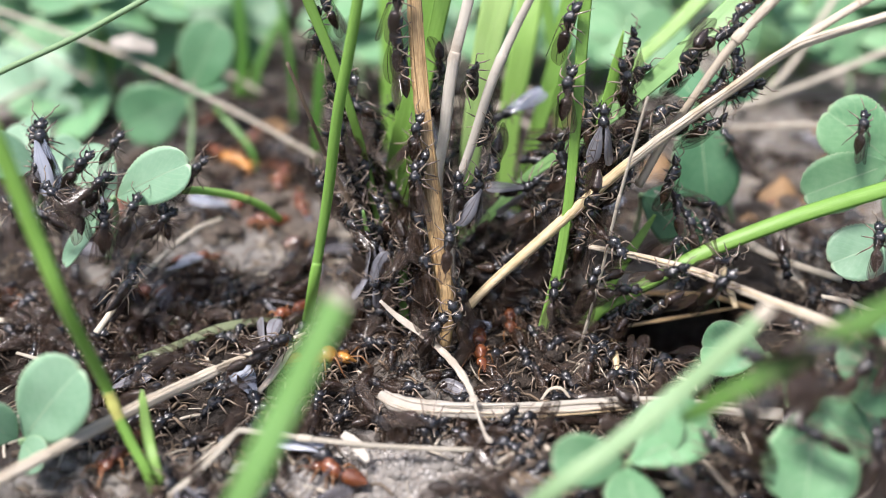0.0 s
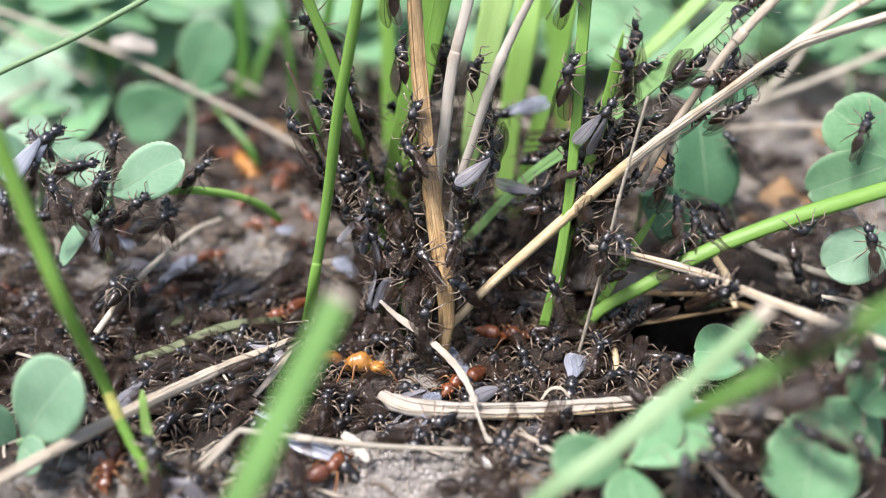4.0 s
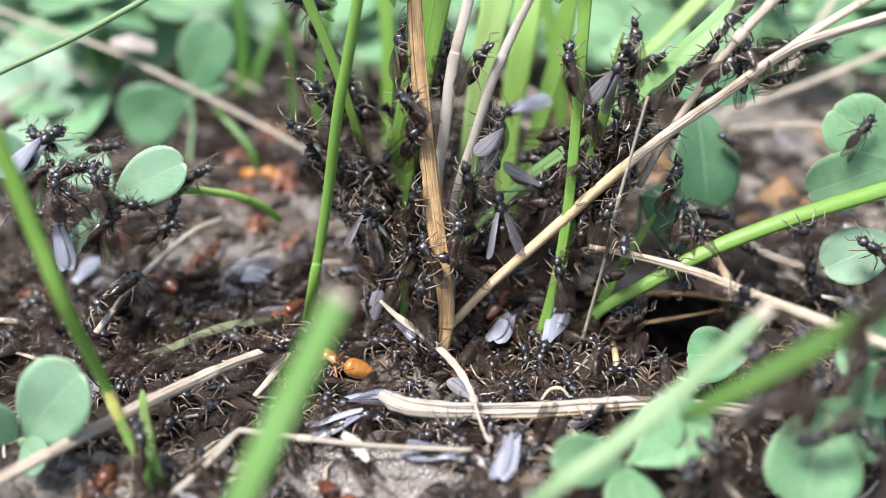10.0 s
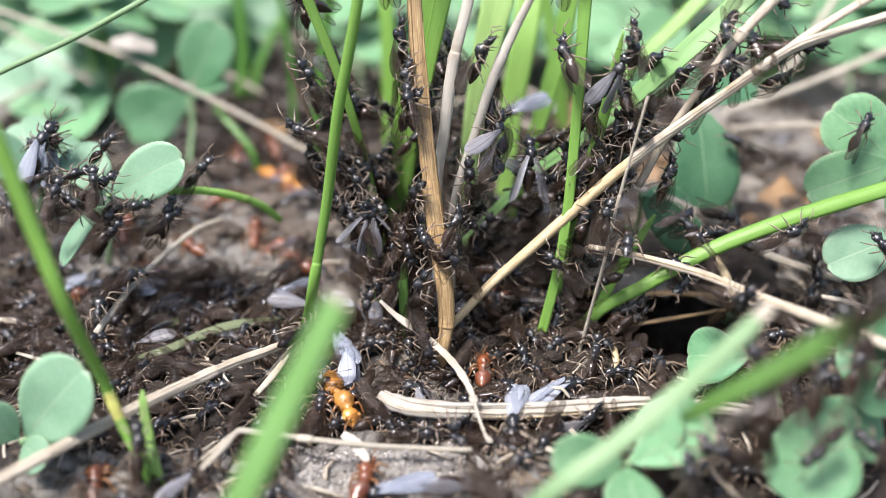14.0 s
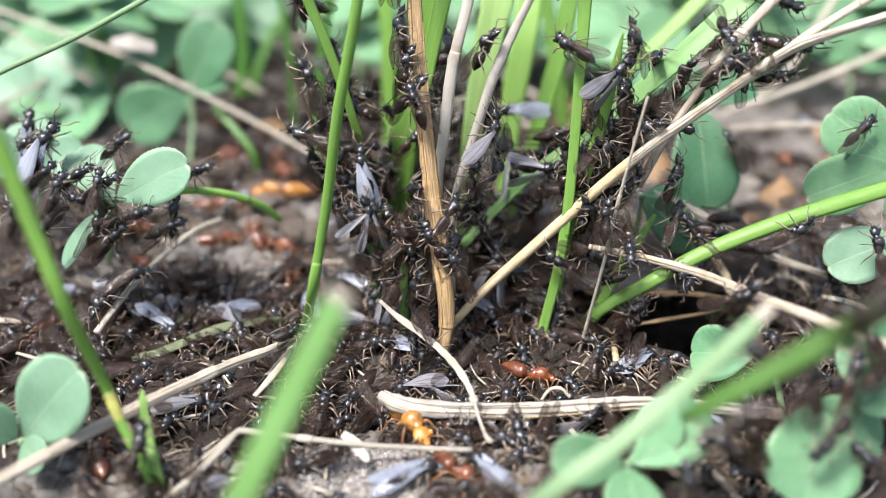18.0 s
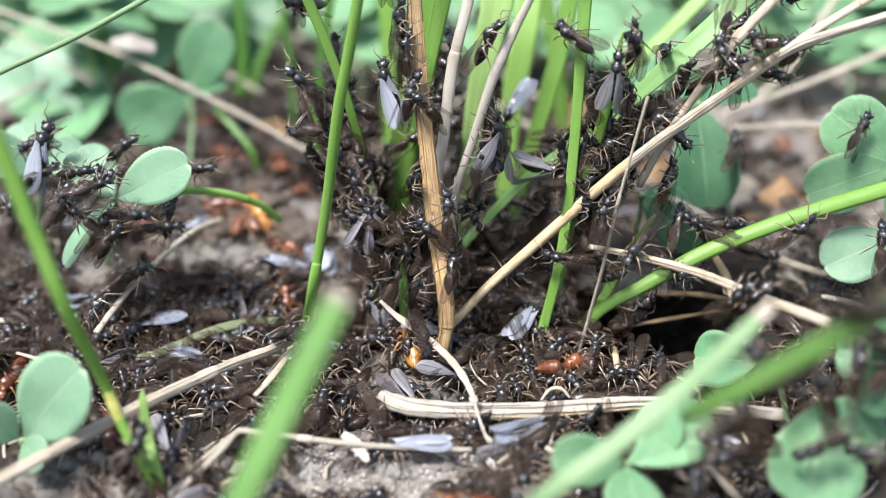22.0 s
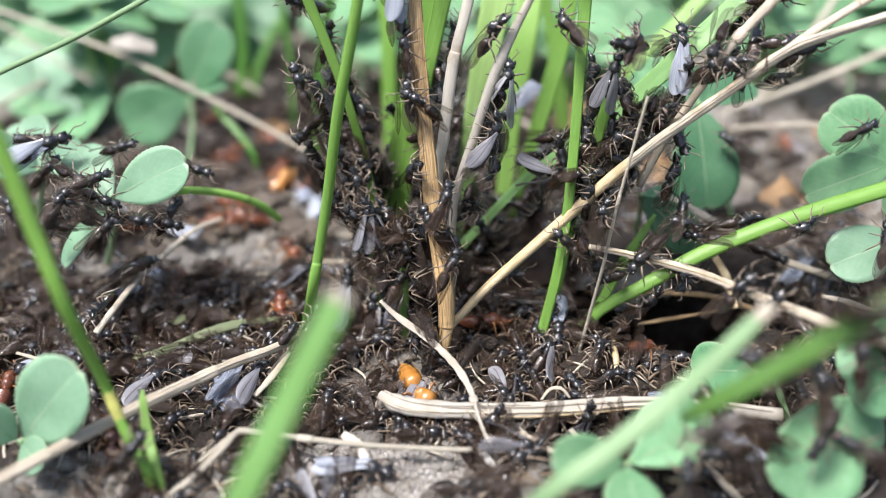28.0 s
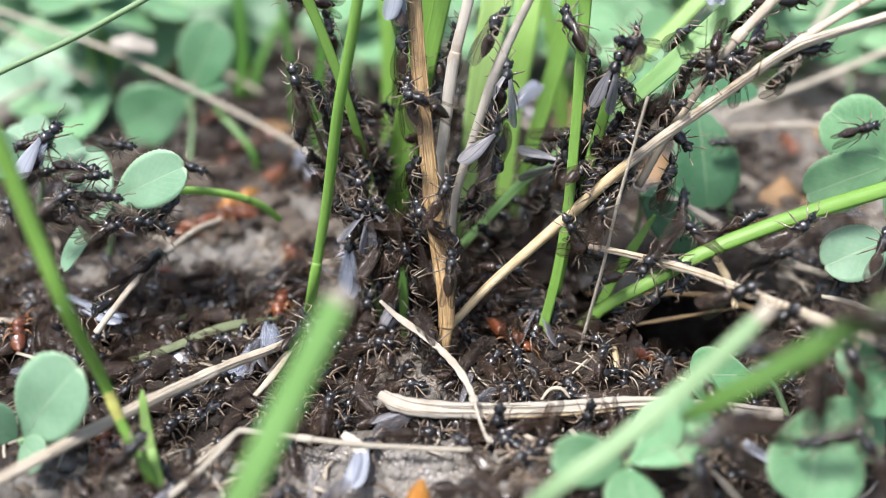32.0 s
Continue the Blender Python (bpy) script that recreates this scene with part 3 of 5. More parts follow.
# fallen straws
stem("dry_straw", "long pale straw lying on the soil among ants", "straw", "stalk",
     [(-42.1, -30.8, 4.6), (-38.9, -27.9, 4.8), (-34.3, -23.7, 5.2), (-29, -18.5, 5.4), (-22.2, -11.8, 5), (-18.2, -8, 4.4), (-15.2, -3.4, 3.2)], [(0, 1.2), (0.5, 1.25), (0.9, 1.0), (1, 0.4)], STRAW, 0.7, group=FALLEN, key="s20", ragged=0.16, strands=[(0.0, 0.7, -0.4, 0.2, STRAW), (0.3, 1.0, 0.35, 0.2, STRAW_GREY)])
stem("dry_straw", "thin broken straw bent into a sharp kink", "straw", "stalk",
     [(-26.1, -27.9, 1), (-22.9, -25.2, 2.5), (-20.7, -21.8, 3), (-19.8, -19.9, 3.2), (-18.7, -19.7, 3.2), (-13.2, -20.3, 2.8), (-7.2, -20.9, 2.5), (-1.8, -21, 2.2), (2.8, -21, 2)], [(0, 0.75), (0.45, 0.62), (1, 0.5)], STRAW_OLD, 0.6, group=FALLEN, key="s21", ragged=0.1)
stem("dry_straw", "thick pale split straw lying flat on the soil", "straw", "stalk",
     [(-6.5, -13.1, 2.5), (-4.5, -14.7, 2.5), (-1.4, -15.5, 2.5), (5.4, -15.9, 2.5), (12.2, -15.5, 2.5), (19.2, -14.7, 2.5), (26.5, -15.2, 2.5), (33.9, -16.1, 2.2)], [(0, 0.7), (0.12, 1.9), (0.5, 1.7), (1, 1.3)], PAPER, 0.4, group=FALLEN, key="s22", ragged=0.15, sides=10,
     extra=[("fibre", 0.0, 0.3, [(0, 0.3), (0.6, 0.5), (1, 0.3)], PAPER, "loose pale fibre")],
     strands=[(0.02, 0.55, -0.5, 0.3, PAPER), (0.0, 0.34, 0.62, 0.22, STRAW_GREY), (0.12, 0.95, 0.3, 0.26, STRAW), (0.3, 1.0, -0.25, 0.22, STRAW_GREY), (0.4, 0.8, 0.72, 0.2, STRAW_TAN)])
stem("straw_husk", "curled white papery husk strip with a hooked tip", "husk", "strip",
     [(-6.8, -4, 7.9), (-4.8, -5, 6.4), (-1.4, -7, 4.8), (1.2, -11, 4.6), (2.7, -15, 4.5), (3.4, -18, 3.8), (4.1, -20, 2.9), (4.7, -20.5, 2.5)], [(0, 0.35), (0.2, 0.85), (0.5, 0.78), (0.68, 0.3), (0.85, 0.3), (0.95, 0.55), (1, 0.25)], HUSK, 0.15, 0.2, group=FALLEN, key="husk", ragged=0.35)
stem("dry_straw", "thin grey straw lying over dark soil", "straw", "stalk",
     [(-37.4, -5.9, 5), (-36, -3.4, 6.4), (-34.8, 1.2, 7), (-33.1, 7.3, 7), (-31.4, 15.2, 6), (-29.6, 21.9, 4)], [(0, 0.8), (1, 0.75)], STRAW_GREY, 0.7, group=FALLEN, key="s26", ragged=0.1)
stem("grass_blade", "withered grey-green blade lying on the soil", "grass blade", "blade",
     [(-34.5, -6.3, 1.5), (-31, -4.4, 1.5), (-25.9, -1.1, 2), (-22.4, 0.4, 2), (-18.8, 1.6, 1.5)], [(0, 0.8), (0.5, 1.25), (1, 0.9)], OLD_GREEN, 0.4, 0.1)
stem("grass_blade", "withered grey-green blade lying on the soil", "grass blade", "blade",
     [(-34.8, -2.1, 1.5), (-32.2, 0.4, 1.5), (-29.2, 3, 1.5)], [(0, 0.8), (0.5, 1.4), (1, 0.6)], OLD_GREEN, 0.4, 0.1)
stem("dry_straw", "whitish straw lying over soil beside clover", "straw", "stalk",
     [(24.8, 12, 13), (29.1, 11, 11.6), (34, 9, 9.3), (39.2, 7, 6.9), (46.9, 5, 5)], [(0, 0.9), (0.5, 1.3), (1, 0.9)], STRAW_GREY, 0.6, group=FALLEN, key="s29", ragged=0.12)
stem("dry_straw", "thin dry straw among clover leaves", "straw", "stalk",
     [(42.1, 40, 9.4), (51.2, 40, 9.9), (59.5, 40, 9.9)], [(0, 1.0), (1, 1.0)], STRAW_GREY, 0.7, group=FALLEN)
stem("dry_straw", "thin dry straw under the bending green stem", "straw", "stalk",
     [(17.5, 8.6, 0.8), (24.5, 7.2, 1.7), (31.5, 5.6, 2.4), (37, 4.5, 1.2)], [(0, 0.6), (1, 0.7)], CULM, 0.7, group=FALLEN)
stem("dry_straw", "long weathered straw lying behind the clover", "straw", "stalk",
     [(-75.5, 60, 23), (-64.7, 58, 19.9), (-51.6, 54, 16.5), (-39.7, 50, 12.1), (-29, 46, 8.1), (-18.8, 42, 3.8)], [(0, 0.7), (1, 0.65)], STRAW_OLD, 0.6, group=FALLEN)
stem("dry_straw", "long weathered straw lying behind the tuft", "straw", "stalk",
     [(43.3, 45, 10.3), (53.2, 48, 12.4), (62.9, 52, 14.6), (75.9, 56, 18.7)], [(0, 0.9), (1, 1.2)], STRAW_OLD, 0.6, group=FALLEN)
stem("dry_straw", "weathered straw lying behind the tuft", "straw", "stalk",
     [(44.1, 50, 7.4), (53.8, 55, 11.7), (60.3, 60, 19.3), (65.4, 65, 25.3)], [(0, 0.8), (1, 1.1)], STRAW_OLD, 0.6, group=FALLEN)
stem("dry_straw", "short straw bit on gritty soil", "straw", "stalk",
     [(25.2, -22.5, 1), (26.4, -25.1, 1), (27.3, -27.6, 1)], [(0, 0.8), (1, 0.7)], STRAW, 0.7, group=FALLEN)
for pts, w, mt, lab in (([(-24.3, -24.5, 2), (-22.5, -22.6, 2.4), (-20.9, -20.4, 2.6), (-20.5, -19.5, 2.6)], 0.5, STRAW_GREY, "short straw lying beside the kinked one"),
                        ([(-18.6, -9.4, 2), (-17.1, -6.7, 2.4), (-15.6, -4, 2.6)], 0.8, STRAW, "split end of straw on the soil"),
                        ([(19.5, -0.7, 0.5), (19, -5.3, 1.5), (18.8, -8.5, 1)], 0.8, STRAW_TAN, "short brown stick at the nest opening"),
                        ([(-53.2, 1.1, 2), (-49.8, 0.8, 2), (-46.9, 0.4, 2)], 0.7, STRAW_GREY, "pale straw end on dark soil"),
                        ([(10, -14, 2.4), (10.9, -13.1, 3), (12, -13.4, 3.4), (12.9, -13.9, 2.6)], 0.4, STRAW, "curled thin straw bit on soil"),
                        ([(18.5, 0.4, 1.0), (26, 2.6, 0.9), (35.5, 5.2, 1.0)], 0.5, CULM, "thin brown straw bridging the nest opening"),
                        ([(7.5, -18.4, 2), (9.3, -20.1, 2), (11, -21.7, 2)], 0.6, STRAW_GREY, "short pale straw bit on the soil"),
                        ([(31.9, 6, 7.5), (32.9, 4, 6), (33.2, 0, 4.3)], 1.1, STRAW_TAN, "dry tan leaf fragment under the straw")):
    stem("straw_bit", lab, "straw", "stalk", pts, [(0, w * 0.7), (0.5, w), (1, w * 0.6)], mt, 0.5, group="short straw bits", ragged=0.15)
stem("husk_flake", "small torn papery flake on gritty soil", "husk", "strip", [(-9.7, -19.4, 2.6), (-8.6, -20.2, 2.2), (-7.7, -21.4, 2), (-7.1, -22.2, 1.6)], [(0, 0.6), (0.4, 1.4), (1, 0.5)], PAPER, 0.12, 0.3, ragged=0.3)
stem("clover_runner", "green clover stalk curving over the soil", "clover", "stalk",
     [(-30.8, 6, 16.1), (-28.2, 8, 15.2), (-24.9, 10, 13.6), (-22.1, 12, 11.3), (-20.3, 14, 8.2)], [(0, 0.95), (1, 0.9)], GREEN_LIGHT, 1.0)


# ---- clover ----
def leaflet_geo(base, tip, width, normal, cup=0.12, notch=0.1, na=18):
    base, tip, normal = Vector(base), Vector(tip), Vector(normal)
    axis = tip - base
    ln = axis.length
    axis.normalize()
    normal = (normal - axis * normal.dot(axis)).normalized()
    side = axis.cross(normal)
    nb, vs, us = 10, [], []
    for shell in (0, 1):
        for i in range(na + 1):
            v = i / na
            half = width / 2 * (math.sin(0.5 * math.pi * min(1, v / 0.64)) ** 0.85 if v < 0.64 else math.sqrt(max(0.012, 1 - ((v - 0.64) / 0.364) ** 2.5)))
            half *= 1.0 + ((0.035 if i % 2 else -0.02) if na < 20 else (0.024 if i % 2 else -0.022))
            for j in range(nb + 1):
                u = 2 * j / nb - 1
                along = ln * (v + notch * (abs(u) - 0.5) * v ** 3 - 0.02 * u * u)
                lift = cup * half * abs(u) ** 1.3 - 0.05 * ln * (2 * v - 1) ** 2 + 0.05 * half * noise.noise(Vector((u * 1.5, v * 3, ln)))
                p = base + axis * along + side * (half * u) + normal * (lift - 0.14 * shell)
                vs.append(tuple(p))
                us.append((u, v))
    fs, k, row = [], (na + 1) * (nb + 1), nb + 1
    for i in range(na):
        for j in range(nb):
            a = i * row + j
            fs.append((a, a + 1, a + row + 1, a + row))
            fs.append((k + a, k + a + row, k + a + row + 1, k + a + 1))
    rim = [j for j in range(nb)] + [i * row + nb for i in range(na)] + [na * row + j for j in range(nb, 0, -1)] + [i * row for i in range(na, 0, -1)]
    for a, b in zip(rim, rim[1:] + rim[:1]):
        fs.append((a, k + a, k + b, b))
    return vs, fs, us


SWAYING = []


def clover(label, root, hub, leaves, mat=CLOVER, stalk=0.7, group="clover plants", sway=0.0):
    """root on the soil; hub where the leaflets meet; leaves: rows of (tip, width, normal)."""
    ob = thing("clover", label, "clover", group, root)
    root, hub = Vector(root), Vector(hub)
    mid = root.lerp(hub, 0.55) + Vector((0.6, 1.0, 1.2))
    part("leafstalk", moved(sweep([tuple(root), tuple(mid), tuple(hub)], stalk, sides=6), root), GREEN_PALE, ob)
    for tip, width, normal in leaves:
        d = (Vector(tip) - hub).normalized() * 0.3
        geo = moved(leaflet_geo(hub + d, tip, width, normal, notch=0.05, na=36), root)
        leaf = part("leaflet", geo, mat, ob)
        rib = [geo[0][i * 11 + 5] for i in (2, 8, 14, 20, 26, 31)]
        part("vein", sweep(rib, [(0, 0.16), (1, 0.06)], 0.5, 5, n=3), mat, leaf)
    if sway:
        SWAYING.append((ob, sway))
    return ob


FACE = (0.0, -0.75, 0.66)
clover("pale green clover crowded with winged ants", (-44.6, 18.2, -1), (-37.3, 5, 15.7),
       [((-28.3, 4, 20.6), 6.0, (0.1, -0.8, 0.6)), ((-43.4, 2, 8.7), 3.4, (-0.75, -0.6, 0.3)), ((-42.9, 11, 19.2), 5.5, (0.0, -0.5, 0.86))], CLOVER_PALE, sway=1.2)
clover("green clover leaf at the edge of bare soil", (-57.2, 25.9, -1), (-49.6, 16, 14.1),
       [((-55.4, 14, 17.9), 6.0, (-0.1, -0.6, 0.8)), ((-53.8, 22, 18), 7.0, FACE), ((-45.1, 20, 15.2), 6.0, FACE)], CLOVER_PALE)
clover("green clover standing behind bare soil", (-39.6, 42, -1), (-41.8, 58, 7.5),
       [((-36.1, 60, 19.3), 9.5, FACE), ((-53.1, 56, 3), 10.5, (0.1, -0.9, 0.4)), ((-35.2, 56, 10.3), 4.0, (0.2, -0.2, 0.95))], CLOVER_MID)
clover("green clover behind the pale straw", (-60.1, 48.1, -1), (-69, 75, 5.5),
       [((-78.9, 80, 11.3), 13.0, FACE), ((-63.2, 78, 8.7), 11.0, FACE), ((-74.3, 70, -4), 12.0, FACE)], CLOVER)
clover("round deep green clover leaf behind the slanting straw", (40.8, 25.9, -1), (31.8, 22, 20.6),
       [((33.2, 15, 9), 8.6, (0.05, -0.95, 0.25)), ((29.6, 28, 22.9), 6.0, (0, -0.5, 0.85)), ((40.1, 28, 21.4), 6.0, (0.1, -0.4, 0.9))], CLOVER_SHADED)
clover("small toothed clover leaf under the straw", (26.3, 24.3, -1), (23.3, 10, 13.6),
       [((29.7, 6, 8.8), 5.0, (-0.2, -0.8, 0.5)), ((30.5, 14, 11.2), 3.5, (0, -0.4, 0.9))], CLOVER_SHADED)
clover("large green clover with an ant on it", (58.3, 18.2, -1), (51.3, 8, 18.6),
       [((44.3, 12, 23.5), 8.0, (0.0, -0.9, 0.45)), ((41.1, 6, 15.6), 6.6, (0.1, -0.8, 0.6)), ((53.7, 6, 11.7), 5.5, FACE)], CLOVER, sway=0.8)
clover("small green clover leaf beside bent green stem", (55.5, 6.2, -1), (51.2, 2, 12.4),
       [((42.6, 0, 9.9), 6.4, (-0.1, -0.7, 0.7)), ((56.1, 0, 9.2), 6.0, FACE)], CLOVER_PALE, sway=2)
clover("pale clover with rounded leaves close over the soil", (-40.2, -21.9, -1), (-40.3, -21, 3.0),
       [((-32.8, -22, 12.2), 7.6, (0.1, -0.72, 0.69)), ((-43.1, -22, 7.1), 4.6, FACE), ((-36.5, -25, 4), 3.4, FACE)], CLOVER_PALE, sway=1.5)
clover("pale green clover under the slanting blade", (18.1, -26, -1), (16, -28, 6.8),
       [((9.2, -31, 10), 4.4, (-0.1, -0.7, 0.7)), ((23.9, -25, 8.8), 4.6, (0.1, -0.6, 0.8)), ((15.9, -34, 5.6), 5.2, (0.1, -0.8, 0.6))], CLOVER_FRESH)
clover("pale green clover under the slanting blade", (25.8, -15.4, -1), (20.1, -24, 11.6),
       [((18.1, -27, 7.2), 4.6, FACE), ((22.4, -26, 6.3), 4.8, FACE)], CLOVER_FRESH)
NEST_LEAF = clover("rounded green clover leaf beside the nest opening", (35.3, -14.5, -1), (31.2, -13, 7.3),
       [((25.6, -10, 5.6), 5.8, (-0.1, -0.75, 0.65))], CLOVER_MID)
clover("deep green clover with broad leaves close over soil", (36.6, -28.4, -1), (32.6, -25, 11.1),
       [((31, -31, 4.7), 8.4, FACE), ((40.5, -24, 5.1), 5.2, (0.1, -0.6, 0.8))], CLOVER_FRESH, sway=1.5)
clover("green clover with broad leaves close over soil", (46.2, -16.3, -1), (40.9, -22, 13.2),
       [((35.7, -20, 13), 5.4, FACE), ((40.4, -20, 16.7), 5.4, FACE), ((36.9, -24, 9.7), 5.0, FACE)], CLOVER_MID)
clover("broad green clover leaf behind the tuft", (32.9, 57, -1), (34.2, 80, 5.9),
       [((23.7, 84, 12.2), 12.0, FACE), ((43.6, 84, 13.2), 12.0, FACE), ((32.5, 90, 19), 12.0, FACE)], CLOVER)
clover("green clover behind fallen straws", (70.7, 64.3, -1), (70.6, 70, 9.3),
       [((63, 74, 15.2), 9.0, FACE), ((79.5, 74, 12.1), 10.0, FACE), ((69.1, 78, 21), 10.0, FACE)], CLOVER)


clover("bright clover leaves at the back of the bare soil", (-66.3, 50.2, -1), (-69.4, 62, 5.1),
       [((-79.3, 66, 10.7), 11.0, FACE), ((-66.6, 68, 12.5), 12.0, FACE), ((-62, 58, 1.6), 9.0, FACE)], CLOVER_PALE)
clover("bright clover leaves at the back of the bare soil", (-57.9, 61.8, -1), (-68.4, 90, 1.3),
       [((-75, 95, 10), 14.0, FACE), ((-59.6, 95, 8.9), 13.0, FACE), ((-67.4, 85, -7.9), 12.0, FACE)], CLOVER)
clover("bright clover leaves behind the tuft", (-15, 74.9, -1), (-18.5, 95, 5.5),
       [((-25.4, 100, 12), 13.0, FACE), ((-10.7, 100, 9.7), 13.0, FACE), ((-16.2, 90, -2.2), 9.0, FACE)], CLOVER)
clover("bright clover leaves behind the arching blades", (18.4, 74.9, -1), (20.9, 100, 3.9),
       [((12.3, 104, 9.8), 13.0, FACE), ((31, 104, 8.6), 14.0, FACE), ((20.4, 96, -4.4), 9.0, FACE)], CLOVER_PALE)
for hub, mt in zip([(-90.2, 105, 4.7), (-65.8, 112, -0.5), (-55.9, 120, 4), (-85.2, 125, 5.2), (-40.5, 92, 9.8), (47.8, 110, 4.4), (64.8, 120, 5.3), (80.5, 112, 1.3), (96.9, 118, 4.6), (-3, 120, 2.7)], (CLOVER_FRESH, CLOVER, CLOVER_FRESH, CLOVER, CLOVER_SHADED, CLOVER_PALE, CLOVER_FRESH, CLOVER_PALE, CLOVER_FRESH, CLOVER_PALE)):
    x, y, z = hub
    clover("broad pale clover leaves of the meadow edge", on_soil((x + 2, y + 5), -1), hub,
           [((x - 10, y + 3, z + 3), 12.0, FACE), ((x + 9, y + 3, z + 5), 12.0, FACE), ((x + 1, y - 3, z - 9), 11.0, FACE)], mt)
clover("clover leaves behind fallen straws", (61.3, 72.2, -1), (59.6, 85, 6.4),
       [((52.8, 90, 10.4), 12.0, FACE), ((66.5, 90, 12.6), 12.0, FACE), ((61.5, 95, 18.8), 10.0, FACE)], CLOVER)


clover("pale green clover spreading over bare soil", (-57.6, 62, -1), (-58.6, 68, 5.9),
       [((-72.8, 60, 5.4), 10.5, (0.25, -0.25, 0.93)), ((-74.0, 80, 10.2), 9.0, (-0.3, -0.25, 0.92)), ((-60.8, 52, 2.2), 9.0, (-0.35, -0.45, 0.82))], CLOVER)
stem("dry_straw", "weathered straw lying beside the long one behind clover", "straw", "stalk",
     [(-78.8, 66, 20.4), (-72.9, 64, 17.9), (-65.3, 61, 13.9), (-57.2, 58, 9.6)], [(0, 0.6), (1, 0.5)], STRAW_OLD, 0.6, group=FALLEN)
stem("husk_flake", "pale dry leaf fragment behind the clover", "husk", "strip",
     [(-51.0, 52, 18.4), (-48.0, 53, 18.0), (-44.9, 54, 16.8)], [(0, 1.5), (0.5, 3.0), (1, 2.0)], PAPER, 0.12, 0.2, ragged=0.3)
for pts, w, mt, lab in (([(-19.4, -12.9, 2), (-17.8, -10.0, 2.6), (-16.4, -6.1, 3)], 0.8, STRAW, "split straw end leaning on the long straw"),
                        ([(12.6, -17.6, 1.6), (13.9, -20.3, 1.8), (15.6, -22.3, 1.5)], 0.7, STRAW_GREY, "short pale straw bit on the soil"),
                        ([(24.7, -21.9, 1.5), (25.6, -24.6, 1.6), (26.4, -26.7, 1.5)], 0.6, STRAW, "short straw bit lying between clover leaves"),
                        ([(5.1, -22.3, 1.5), (7.1, -21.1, 1.8), (9.4, -22.0, 1.6)], 0.4, STRAW_GREY, "thin rootlet lying on gritty soil"),
                        ([(42.6, -0.2, 6), (45.8, 0.2, 5), (49.9, -1.2, 4)], 0.7, STRAW_GREY, "pale straw end under clover"),
                        ([(-46.8, -5.4, 2), (-43.1, -7.6, 2.5), (-39.7, -9.8, 2)], 0.5, STRAW_OLD, "thin straw on dark soil")):
    stem("straw_bit", lab, "straw", "stalk", pts, [(0, w * 0.7), (0.5, w), (1, w * 0.6)], mt, 0.5, group="short straw bits", ragged=0.15)


for x, y, long, w in ((50, 33, 8, 6.0), (60, 42, 8, 5.5), (23, 62, 7, 5.0), (42.5, 25, 5, 3.5), (-29, 58, 6, 4.0), (-50, 88, 8, 6.0), (66, 56, 9, 6.0), (34, 44, 6, 5.0)):
    stem("dead_leaf", "curled tan dead leaf on soil behind grass", "dead leaf", "strip",
         [on_soil((x - long / 2, y - 1), 0.5), on_soil((x, y), 1.6), on_soil((x + long / 2, y + 2), 0.6)],
         [(0, w * 0.5), (0.5, w), (1, w * 0.4)], DEAD_LEAF, 0.12, 0.3, group="dead leaves", ragged=0.3)


